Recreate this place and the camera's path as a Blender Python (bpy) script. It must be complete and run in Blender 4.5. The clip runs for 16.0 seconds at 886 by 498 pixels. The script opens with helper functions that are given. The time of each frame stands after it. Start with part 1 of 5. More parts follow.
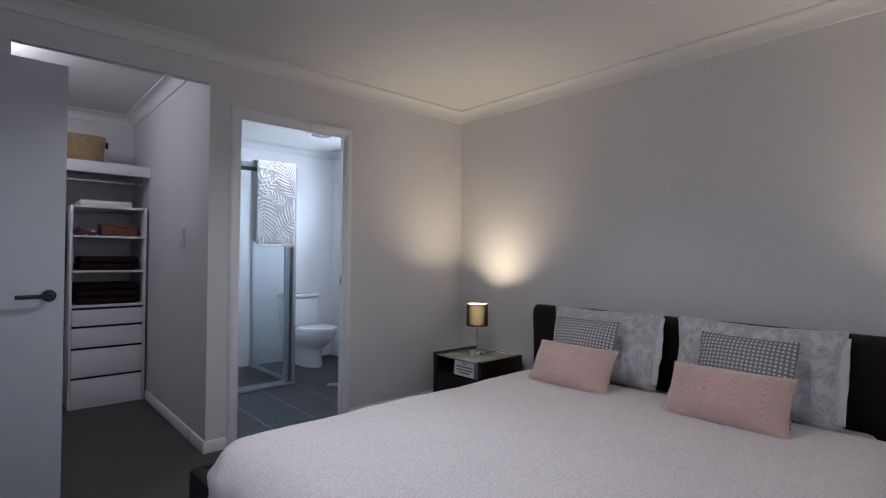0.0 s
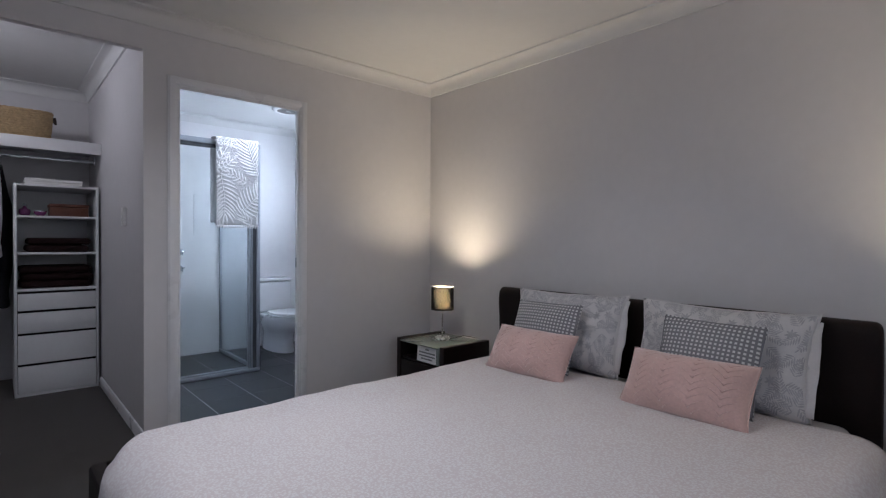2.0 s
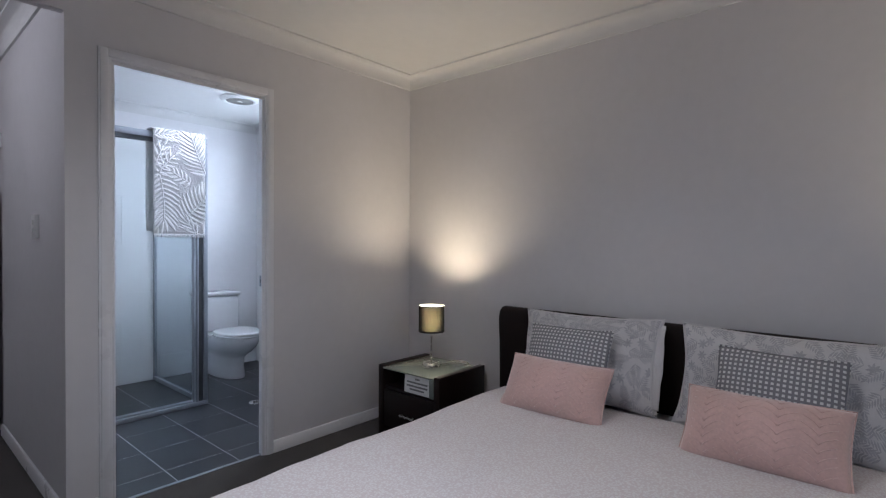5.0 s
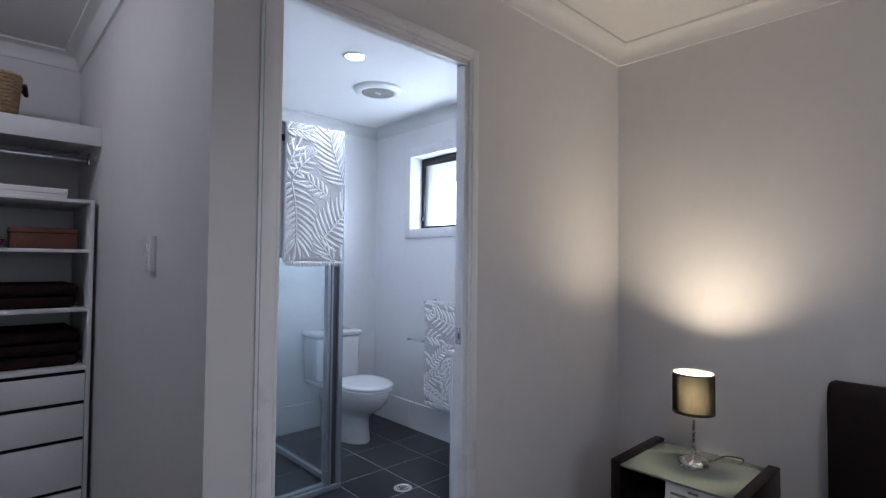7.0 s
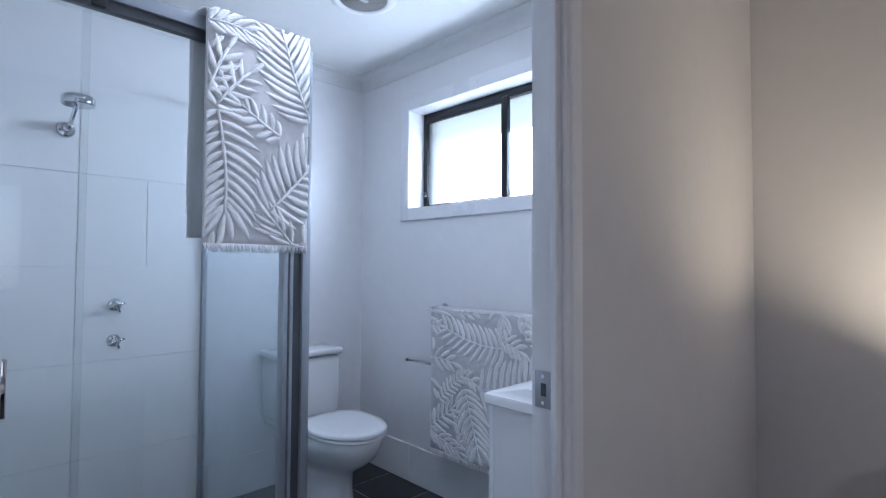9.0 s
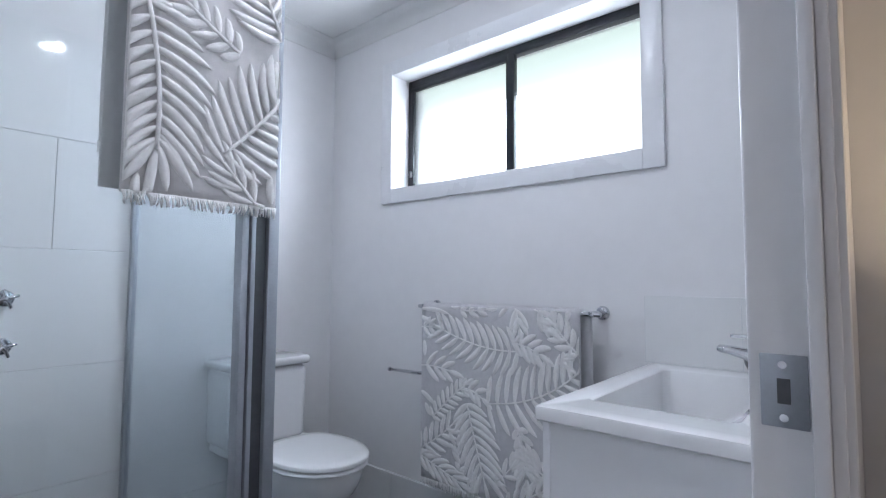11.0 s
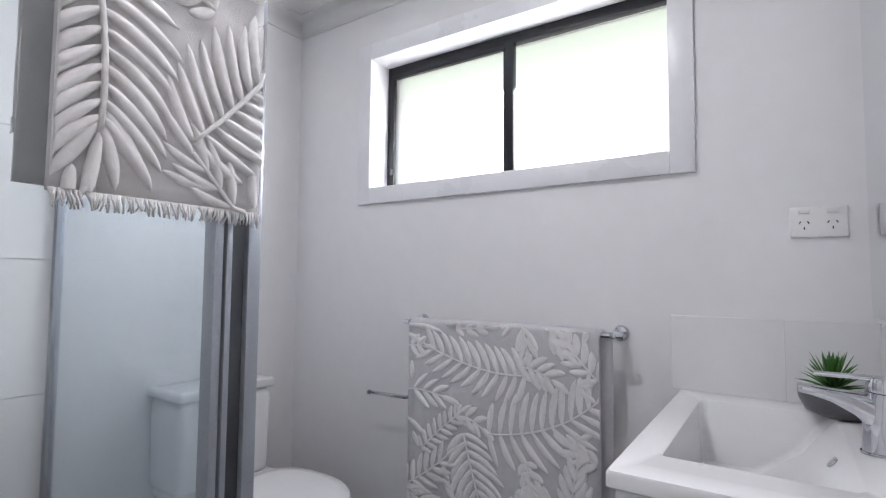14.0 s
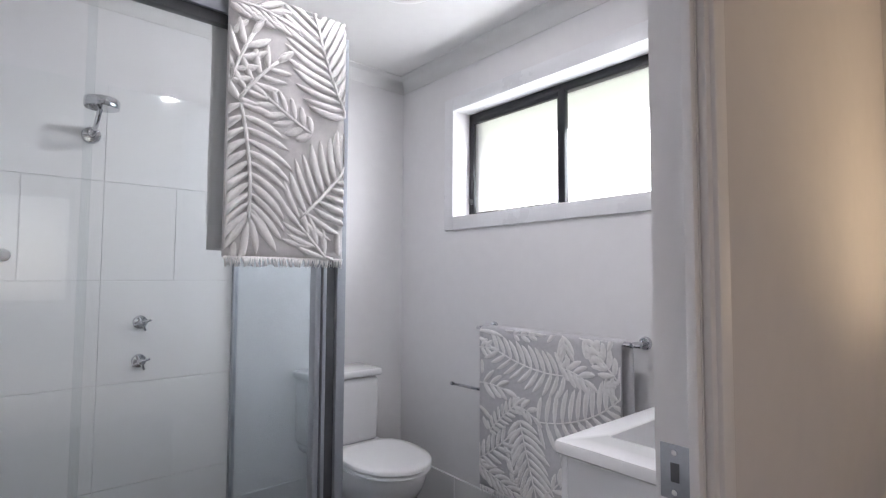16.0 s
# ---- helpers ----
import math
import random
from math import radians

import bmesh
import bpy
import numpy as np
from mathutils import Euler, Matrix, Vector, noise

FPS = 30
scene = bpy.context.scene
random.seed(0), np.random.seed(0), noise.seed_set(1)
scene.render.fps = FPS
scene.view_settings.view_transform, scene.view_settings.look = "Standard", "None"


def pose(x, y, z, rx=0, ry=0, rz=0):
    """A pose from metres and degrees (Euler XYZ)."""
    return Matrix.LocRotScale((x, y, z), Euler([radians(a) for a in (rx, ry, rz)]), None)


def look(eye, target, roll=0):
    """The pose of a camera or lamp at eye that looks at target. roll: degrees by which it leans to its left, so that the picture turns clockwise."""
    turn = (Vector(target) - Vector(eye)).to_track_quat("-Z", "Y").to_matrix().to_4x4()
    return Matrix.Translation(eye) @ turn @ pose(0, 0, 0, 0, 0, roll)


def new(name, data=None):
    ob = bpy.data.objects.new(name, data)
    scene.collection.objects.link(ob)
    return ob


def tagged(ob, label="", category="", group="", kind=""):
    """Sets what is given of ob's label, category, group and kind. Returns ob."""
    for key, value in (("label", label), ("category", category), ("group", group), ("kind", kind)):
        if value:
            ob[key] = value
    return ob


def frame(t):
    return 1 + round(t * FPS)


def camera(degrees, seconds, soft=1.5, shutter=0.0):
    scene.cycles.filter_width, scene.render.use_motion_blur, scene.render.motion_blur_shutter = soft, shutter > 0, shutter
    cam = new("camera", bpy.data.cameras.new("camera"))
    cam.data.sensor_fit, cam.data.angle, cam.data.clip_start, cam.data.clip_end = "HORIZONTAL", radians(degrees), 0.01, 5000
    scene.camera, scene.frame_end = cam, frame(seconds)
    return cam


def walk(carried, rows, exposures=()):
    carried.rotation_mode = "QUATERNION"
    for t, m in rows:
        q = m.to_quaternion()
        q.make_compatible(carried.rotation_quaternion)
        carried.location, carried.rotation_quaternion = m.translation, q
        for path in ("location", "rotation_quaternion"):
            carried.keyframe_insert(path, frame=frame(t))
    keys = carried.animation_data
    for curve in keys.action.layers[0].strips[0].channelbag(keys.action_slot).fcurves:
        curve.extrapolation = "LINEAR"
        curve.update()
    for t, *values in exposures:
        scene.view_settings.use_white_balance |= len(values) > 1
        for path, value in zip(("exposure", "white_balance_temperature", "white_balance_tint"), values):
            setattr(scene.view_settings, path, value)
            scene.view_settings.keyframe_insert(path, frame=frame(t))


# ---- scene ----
cam = camera(82.7, 16.0, 1.2)
PATH = [
    (0, (0.43, 0.347, 1.192), (1.768, 1.834, 1.22), 0.5),
    (0.5, (0.465, 0.319, 1.173), (1.795, 1.813, 1.183), 0.5),
    (1, (0.57, 0.301, 1.176), (1.892, 1.802, 1.159), 0.5),
    (1.5, (0.643, 0.311, 1.177), (1.973, 1.804, 1.144), 0.4),
    (2, (0.783, 0.303, 1.158), (2.111, 1.798, 1.128), 0.4),
    (2.5, (0.901, 0.3, 1.162), (2.258, 1.768, 1.125), 0.4),
    (3, (0.988, 0.317, 1.166), (2.394, 1.738, 1.126), 0.4),
    (3.2, (1.027, 0.332, 1.156), (2.444, 1.742, 1.122), 0.5),
    (5.3, (0.826, 1.023, 1.259), (2.337, 2.333, 1.23), 0.3),
    (5.5, (0.855, 1.131, 1.274), (2.341, 2.469, 1.251), 0.7),
    (6, (0.868, 1.494, 1.302), (2.282, 2.909, 1.31), 0.7),
    (6.5, (0.878, 1.848, 1.326), (2.253, 3.299, 1.352), 0.7),
    (7, (0.968, 2.21, 1.283), (2.335, 3.669, 1.338), 0.6),
    (7.5, (1.084, 2.493, 1.288), (2.447, 3.956, 1.338), 0.8),
    (8, (1.253, 2.74, 1.321), (2.614, 4.205, 1.351), 0.7),
    (8.5, (1.448, 2.942, 1.257), (2.834, 4.382, 1.32), 0.3),
    (9, (1.597, 3.076, 1.217), (3.0, 4.5, 1.283), 0.3),
    (9.2, (1.644, 3.141, 1.201), (3.045, 4.566, 1.276), 0.6),
    (11.3, (1.815, 3.538, 1.096), (3.353, 4.81, 1.222), 0.4),
    (11.5, (1.829, 3.551, 1.108), (3.377, 4.813, 1.223), 0.6),
    (12, (1.847, 3.63, 1.112), (3.445, 4.827, 1.229), 0.5),
    (12.5, (1.878, 3.701, 1.116), (3.507, 4.856, 1.229), 0.5),
    (13, (1.898, 3.766, 1.124), (3.547, 4.892, 1.236), 0.5),
    (13.5, (1.886, 3.81, 1.148), (3.538, 4.932, 1.255), 0.4),
    (14, (1.873, 3.807, 1.157), (3.529, 4.921, 1.274), 0.5),
    (14.5, (1.858, 3.73, 1.156), (3.482, 4.892, 1.283), 0.4),
    (15, (1.834, 3.59, 1.165), (3.386, 4.845, 1.29), 0.3),
    (15.5, (1.799, 3.448, 1.181), (3.259, 4.809, 1.298), 0.1),
    (16, (1.737, 3.293, 1.233), (3.027, 4.818, 1.34), 0.3),
]
EXPOSURES = [(0, 0, 5650, 10), (7, 0, 5550, 10), (9.2, -0.1, 5350, 10), (11.3, 0.08, 6150, 11), (12.5, 0.11, 6550, 13), (14.5, 0.11, 6780, 14), (16, 0.04, 6820, 15)]

walk(cam, [(t, look(eye, target, roll)) for t, eye, target, roll in PATH], EXPOSURES)

# ---- world and lights ----
world = bpy.data.worlds.new("sky")
scene.world = world
world.use_nodes = True
sky = world.node_tree.nodes.new("ShaderNodeTexSky")
sky.sky_type, sky.sun_disc, sky.sun_elevation, sky.sun_rotation = "NISHITA", False, radians(50), radians(60)
world.node_tree.links.new(sky.outputs[0], world.node_tree.nodes["Background"].inputs[0])
world.node_tree.nodes["Background"].inputs[1].default_value = 0.08
sun = new("sun", bpy.data.lights.new("sun", "SUN"))
sun.data.energy, sun.data.angle, sun.data.color = 0.6, radians(15), (1.0, 0.96, 0.9)
sun.rotation_euler = (radians(40), 0, radians(-60))


def lamp(name, kind, at, to, energy, colour, size=0.1, size_y=0.0, spread=0):
    ob = new(name, bpy.data.lights.new(name, kind))
    ob.matrix_world = look(at, to)
    ob.data.energy, ob.data.color = energy, colour
    if kind == "AREA":
        ob.data.size = size
        if size_y:
            ob.data.shape, ob.data.size_y = "RECTANGLE", size_y
        else:
            ob.data.shape = "DISK"
        if spread:
            ob.data.spread = radians(spread)
    else:
        ob.data.shadow_soft_size = size
    return ob


# daylight through the bedroom window behind and the hall through the open entry door, ceiling and closet lamps added
# out of view, the bathroom window, and the bathroom downlight
lamp("bedroom_window_light", "AREA", (1.3, -0.66, 1.5), (1.3, 3, 1.35), 8.2, (0.94, 0.89, 0.88), 1.7, 1.1)
# ceiling lamp is assumed, out of view, to light the bed from above
lamp("unseen_bedroom_light", "AREA", (1.45, 1.95, 2.385), (1.45, 1.95, 0), 9.8, (0.96, 0.89, 0.85), 0.26, spread=140)
# closet lamp added out of view to brighten the closet
lamp("closet_fill_light", "POINT", (0.32, 4.30, 2.33), (0.32, 4.30, 0), 10.5, (1.0, 0.93, 0.92), 0.08)
lamp("hall_light", "AREA", (-0.75, 2.82, 2.36), (-0.75, 2.82, 0), 2.8, (0.9, 0.93, 1.0), 0.3)
lamp("bath_window_light", "AREA", (3.675, 4.68, 1.74), (2.6, 4.68, 1.52), 12.2, (0.90, 0.95, 1.04), 0.95, 0.34)
lamp("downlight_beam", "AREA", (2.467, 4.53, 2.392), (2.467, 4.53, 0), 7.8, (0.92, 0.95, 1.02), 0.09)
for ly in (3.05, 0.24):
    lamp("bedside_bulb", "POINT", (3.222, ly, 0.737), (3.222, ly, 0), 36.0, (1.0, 0.77, 0.49), 0.047)


# ---- materials ----
def mat(name, colour, rough=0.6, metal=0.0, scale=0.0, vary=0.1, bump=0.0, bump_scale=0.0, fine=0.0, spec=0.5, sheen=0.0, coords="Object"):
    m = bpy.data.materials.new(name)
    m.use_nodes = True
    n, l = m.node_tree.nodes, m.node_tree.links
    b = n["Principled BSDF"]
    b.inputs["Base Color"].default_value = (*colour, 1)
    b.inputs["Roughness"].default_value, b.inputs["Metallic"].default_value = rough, metal
    b.inputs["Specular IOR Level"].default_value = spec
    b.inputs["Sheen Weight"].default_value = sheen
    tc = n.new("ShaderNodeTexCoord")
    if scale:
        t = n.new("ShaderNodeTexNoise")
        t.inputs["Scale"].default_value, t.inputs["Detail"].default_value = scale, 5
        l.new(tc.outputs[coords], t.inputs["Vector"])
        t2 = n.new("ShaderNodeTexNoise")
        t2.inputs["Scale"].default_value, t2.inputs["Detail"].default_value = scale * (fine or 14), 3
        l.new(tc.outputs[coords], t2.inputs["Vector"])
        add = n.new("ShaderNodeMath")
        add.operation = "ADD"
        l.new(t.outputs["Fac"], add.inputs[0])
        l.new(t2.outputs["Fac"], add.inputs[1])
        r = n.new("ShaderNodeMapRange")
        r.inputs["From Min"].default_value, r.inputs["From Max"].default_value = 0.65, 1.35
        l.new(add.outputs[0], r.inputs["Value"])
        mix = n.new("ShaderNodeMix")
        mix.data_type = "RGBA"
        mix.inputs["A"].default_value = (*[c * (1 - vary) for c in colour], 1)
        mix.inputs["B"].default_value = (*[min(1, c * (1 + vary)) for c in colour], 1)
        l.new(r.outputs[0], mix.inputs["Factor"])
        l.new(mix.outputs["Result"], b.inputs["Base Color"])
        rr = n.new("ShaderNodeMapRange")
        rr.inputs["To Min"].default_value, rr.inputs["To Max"].default_value = max(0.02, rough * 0.88), min(1, rough * 1.12)
        l.new(t.outputs["Fac"], rr.inputs["Value"])
        l.new(rr.outputs[0], b.inputs["Roughness"])
    if bump:
        t = n.new("ShaderNodeTexNoise")
        t.inputs["Scale"].default_value, t.inputs["Detail"].default_value = bump_scale, 4
        l.new(tc.outputs[coords], t.inputs["Vector"])
        bp = n.new("ShaderNodeBump")
        bp.inputs["Strength"].default_value, bp.inputs["Distance"].default_value = bump, 0.004
        l.new(t.outputs["Fac"], bp.inputs["Height"])
        l.new(bp.outputs[0], b.inputs["Normal"])
    return m


PAINT = mat("wall_paint", (0.66, 0.645, 0.655), 0.62, scale=1.3, vary=0.025, bump=0.06, bump_scale=240)
BATH_PAINT = mat("bath_wall_paint", (0.78, 0.77, 0.78), 0.5, scale=1.3, vary=0.02, bump=0.05, bump_scale=240)
CEILING = mat("ceiling_paint", (0.71, 0.705, 0.70), 0.75, scale=1.1, vary=0.02, bump=0.05, bump_scale=200)
TRIM = mat("gloss_trim_paint", (0.78, 0.78, 0.80), 0.28, scale=3, vary=0.02, bump=0.03, bump_scale=60)
DOORPAINT = mat("door_paint", (0.50, 0.52, 0.58), 0.4, scale=2, vary=0.03, bump=0.04, bump_scale=90)
CARPET = mat("carpet_pile", (0.046, 0.039, 0.035), 0.98, scale=9, vary=0.35, bump=1.0, bump_scale=420, fine=40, spec=0.1, sheen=0.2)
FLOOR_TILE = mat("slate_floor_tile", (0.021, 0.022, 0.026), 0.30, scale=5, vary=0.4, bump=0.12, bump_scale=55)
GROUT = mat("grout", (0.46, 0.46, 0.47), 0.9, scale=30, vary=0.2)
WALL_TILE = mat("glazed_wall_tile", (0.775, 0.775, 0.78), 0.055, scale=1.4, vary=0.015, bump=0.02, bump_scale=9)
TILE_JOINT = mat("wall_tile_grout", (0.66, 0.67, 0.685), 0.8, scale=20, vary=0.1)
CERAMIC = mat("white_ceramic", (0.78, 0.775, 0.785), 0.07, scale=2, vary=0.01)
SEAT = mat("white_seat_plastic", (0.82, 0.82, 0.83), 0.22, scale=3, vary=0.01)
GLOSS = mat("vanity_lacquer", (0.80, 0.80, 0.82), 0.14, scale=2, vary=0.01)
MELAMINE = mat("white_melamine", (0.70, 0.70, 0.71), 0.42, scale=3, vary=0.03, bump=0.02, bump_scale=90)
GAP = mat("dark_gap", (0.012, 0.011, 0.011), 0.8)
MIRROR_EDGE = mat("satin_silver_edge", (0.66, 0.68, 0.71), 0.35, 0.25, scale=12, vary=0.05)
ALU = mat("satin_aluminium", (0.38, 0.405, 0.45), 0.30, 0.5, scale=12, vary=0.06)
# aluminium darkened in its colour for the shade in grooves, holes and under rails
ALU_SHADED = mat("shaded_aluminium", (0.10, 0.105, 0.115), 0.4, 0.6, scale=12, vary=0.1)
CHROME = mat("chrome", (0.58, 0.59, 0.62), 0.05, 1.0, scale=6, vary=0.02)
STEEL = mat("brushed_steel", (0.62, 0.61, 0.58), 0.27, 1.0, scale=40, vary=0.06)
BLACK_METAL = mat("black_handle_metal", (0.02, 0.02, 0.022), 0.45, 0.3, scale=30, vary=0.15)
FRAME_BLACK = mat("black_window_frame", (0.011, 0.012, 0.016), 0.35, 0.2, scale=15, vary=0.2)
PLASTIC = mat("white_plastic", (0.80, 0.80, 0.79), 0.3, scale=5, vary=0.01)
VENT = mat("grey_vent_plastic", (0.40, 0.39, 0.37), 0.5, scale=15, vary=0.06)
LEATHER = mat("dark_brown_leather", (0.010, 0.0055, 0.0045), 0.55, spec=0.22, scale=14, vary=0.3, bump=0.25, bump_scale=170)
ESPRESSO = mat("espresso_wood", (0.009, 0.0042, 0.0035), 0.42, spec=0.3, scale=4, vary=0.45, bump=0.06, bump_scale=60)
PINK = mat("pink_velvet", (0.62, 0.43, 0.39), 0.85, scale=7, vary=0.10, bump=0.25, bump_scale=260, sheen=0.7, spec=0.2)
SHEET = mat("pale_sheet_cotton", (0.55, 0.54, 0.55), 0.9, scale=6, vary=0.06, bump=0.2, bump_scale=300, spec=0.2)
TERRY = mat("white_terry", (0.93, 0.91, 0.905), 0.98, scale=60, vary=0.07, bump=0.8, bump_scale=950, spec=0.1, sheen=0.4)
TERRY_GREY = mat("pale_grey_terry_ground", (0.70, 0.68, 0.685), 0.98, scale=50, vary=0.07, bump=0.8, bump_scale=600, spec=0.1, sheen=0.2)
TERRY_RAIL = mat("grey_terry_ground", (0.64, 0.625, 0.645), 0.98, scale=50, vary=0.08, bump=0.8, bump_scale=600, spec=0.1, sheen=0.2)
STRAW = mat("woven_seagrass", (0.42, 0.30, 0.165), 0.85, scale=45, vary=0.35, bump=0.8, bump_scale=200)
DARK_STRAP = mat("dark_leather_strap", (0.03, 0.018, 0.012), 0.6, scale=30, vary=0.2)
REDWOOD = mat("reddish_wood", (0.11, 0.035, 0.018), 0.5, scale=9, vary=0.3, bump=0.1, bump_scale=80)
DARKCLOTH = mat("dark_maroon_cloth", (0.020, 0.010, 0.010), 0.95, scale=20, vary=0.4, bump=0.6, bump_scale=220, spec=0.1)
SHIRT = mat("white_shirt_cotton", (0.66, 0.65, 0.67), 0.9, scale=8, vary=0.06, bump=0.15, bump_scale=220, spec=0.15)
COATCLOTH = mat("dark_coat_wool", (0.016, 0.015, 0.018), 0.95, scale=14, vary=0.3, bump=0.5, bump_scale=300, spec=0.1)
PAPER = mat("white_paper_card", (0.74, 0.73, 0.71), 0.75, scale=10, vary=0.03)
INK = mat("grey_print", (0.20, 0.20, 0.20), 0.8, scale=40, vary=0.1)
CORD = mat("black_cord", (0.012, 0.012, 0.012), 0.5, scale=30, vary=0.1)
BOWL = mat("grey_glazed_bowl", (0.10, 0.105, 0.11), 0.3, scale=14, vary=0.15)
PEBBLE = mat("brown_pebbles", (0.10, 0.065, 0.045), 0.7, scale=60, vary=0.5, bump=0.6, bump_scale=120)
LEAF = mat("succulent_leaf", (0.045, 0.16, 0.022), 0.42, scale=30, vary=0.4, bump=0.1, bump_scale=90)
GLASS_BALL = mat("purple_glass", (0.20, 0.05, 0.16), 0.06, scale=10, vary=0.2)


def clear_glass(name, haze, tint, haze_colour=(0.75, 0.8, 0.84)):
    m = bpy.data.materials.new(name)
    m.use_nodes = True
    n, l = m.node_tree.nodes, m.node_tree.links
    out = n["Material Output"]
    n.remove(n["Principled BSDF"])
    tr = n.new("ShaderNodeBsdfTransparent")
    tr.inputs[0].default_value = (*tint, 1)
    gl = n.new("ShaderNodeBsdfGlossy")
    gl.inputs["Roughness"].default_value = 0.03
    lw, pw, fr = n.new("ShaderNodeLayerWeight"), n.new("ShaderNodeMath"), n.new("ShaderNodeMapRange")
    pw.operation = "POWER"
    pw.inputs[1].default_value = 5.0
    l.new(lw.outputs["Facing"], pw.inputs[0])
    l.new(pw.outputs[0], fr.inputs["Value"])
    fr.inputs["To Min"].default_value, fr.inputs["To Max"].default_value = 0.035, 1.0
    m1 = n.new("ShaderNodeMixShader")
    l.new(fr.outputs[0], m1.inputs[0])
    l.new(tr.outputs[0], m1.inputs[1])
    l.new(gl.outputs[0], m1.inputs[2])
    df = n.new("ShaderNodeBsdfTranslucent")
    df.inputs[0].default_value = (*haze_colour, 1)
    d2 = n.new("ShaderNodeBsdfDiffuse")
    d2.inputs[0].default_value = (*haze_colour, 1)
    m3 = n.new("ShaderNodeMixShader")
    m3.inputs[0].default_value = 0.5
    l.new(df.outputs[0], m3.inputs[1])
    l.new(d2.outputs[0], m3.inputs[2])
    tc, t = n.new("ShaderNodeTexCoord"), n.new("ShaderNodeTexNoise")
    t.inputs["Scale"].default_value, t.inputs["Detail"].default_value = 0.9, 1
    l.new(tc.outputs["Object"], t.inputs["Vector"])
    r = n.new("ShaderNodeMapRange")
    r.inputs["To Min"].default_value, r.inputs["To Max"].default_value = haze * 0.75, haze * 1.25
    l.new(t.outputs["Fac"], r.inputs["Value"])
    m2 = n.new("ShaderNodeMixShader")
    l.new(r.outputs[0], m2.inputs[0])
    l.new(m1.outputs[0], m2.inputs[1])
    l.new(m3.outputs[0], m2.inputs[2])
    l.new(m2.outputs[0], out.inputs["Surface"])
    return m


SHOWER_GLASS = clear_glass("clear_shower_glass", 0.012, (0.975, 0.99, 0.99))
HAZY_GLASS = clear_glass("hazy_shower_glass", 0.08, (0.885, 0.92, 0.945))
FROST = mat("frosted_pane", (0.92, 0.96, 0.95), 0.55)
FROST.node_tree.nodes["Principled BSDF"].inputs["Transmission Weight"].default_value = 1.0
FROST.node_tree.nodes["Principled BSDF"].inputs["IOR"].default_value = 1.2
TABLE_GLASS = mat("frosted_green_glass_top", (0.27, 0.31, 0.285), 0.22, scale=8, vary=0.05)
TABLE_GLASS.node_tree.nodes["Principled BSDF"].inputs["Transmission Weight"].default_value = 0.35
MIRROR = mat("mirror_silver", (0.80, 0.83, 0.845), 0.01, 1.0)


def glow(name, colour, strength):
    m = bpy.data.materials.new(name)
    m.use_nodes = True
    b = m.node_tree.nodes["Principled BSDF"]
    b.inputs["Base Color"].default_value = (*colour, 1)
    b.inputs["Emission Color"].default_value, b.inputs["Emission Strength"].default_value = (*colour, 1), strength
    return m


BULB_GLOW = glow("lit_bulb", (1.0, 0.78, 0.5), 9.0)
DOWNLIGHT_GLOW = glow("lit_downlight_lens", (1.0, 0.98, 0.95), 9.0)


def daylight_backdrop():
    m = bpy.data.materials.new("bright_daylight_backdrop")
    m.use_nodes = True
    n, l = m.node_tree.nodes, m.node_tree.links
    n.remove(n["Principled BSDF"])
    e, tc, sep = n.new("ShaderNodeEmission"), n.new("ShaderNodeTexCoord"), n.new("ShaderNodeSeparateXYZ")
    ramp, r = n.new("ShaderNodeValToRGB"), n.new("ShaderNodeMapRange")
    l.new(tc.outputs["Object"], sep.inputs[0])
    r.inputs["From Min"].default_value, r.inputs["From Max"].default_value = 1.2, 3.6
    l.new(sep.outputs["Z"], r.inputs["Value"])
    ramp.color_ramp.elements[0].color, ramp.color_ramp.elements[0].position = (1.0, 1.0, 1.0, 1), 0.44
    ramp.color_ramp.elements[1].color, ramp.color_ramp.elements[1].position = (0.42, 0.55, 0.43, 1), 0.62
    l.new(r.outputs[0], ramp.inputs[0])
    l.new(ramp.outputs[0], e.inputs[0])
    e.inputs[1].default_value = 1.25
    l.new(e.outputs[0], n["Material Output"].inputs["Surface"])
    return m


BACKDROP = daylight_backdrop()


def shade_cloth(name, through_colour, face_colour):
    m = bpy.data.materials.new(name)
    m.use_nodes = True
    n, l = m.node_tree.nodes, m.node_tree.links
    n.remove(n["Principled BSDF"])
    tr, d, t = n.new("ShaderNodeBsdfTranslucent"), n.new("ShaderNodeBsdfDiffuse"), n.new("ShaderNodeMixShader")
    tr.inputs[0].default_value, d.inputs[0].default_value = through_colour, face_colour
    t.inputs[0].default_value = 0.42
    tc, ns, bp = n.new("ShaderNodeTexCoord"), n.new("ShaderNodeTexNoise"), n.new("ShaderNodeBump")
    ns.inputs["Scale"].default_value = 400
    l.new(tc.outputs["Object"], ns.inputs["Vector"])
    l.new(ns.outputs["Fac"], bp.inputs["Height"])
    bp.inputs["Strength"].default_value = 0.2
    l.new(bp.outputs[0], d.inputs["Normal"])
    l.new(tr.outputs[0], t.inputs[1])
    l.new(d.outputs[0], t.inputs[2])
    l.new(t.outputs[0], n["Material Output"].inputs["Surface"])
    return m


SHADE = shade_cloth("sheer_black_shade", (0.42, 0.40, 0.35, 1), (0.045, 0.04, 0.035, 1))
LINING = shade_cloth("white_shade_lining", (0.85, 0.84, 0.80, 1), (0.85, 0.83, 0.78, 1))


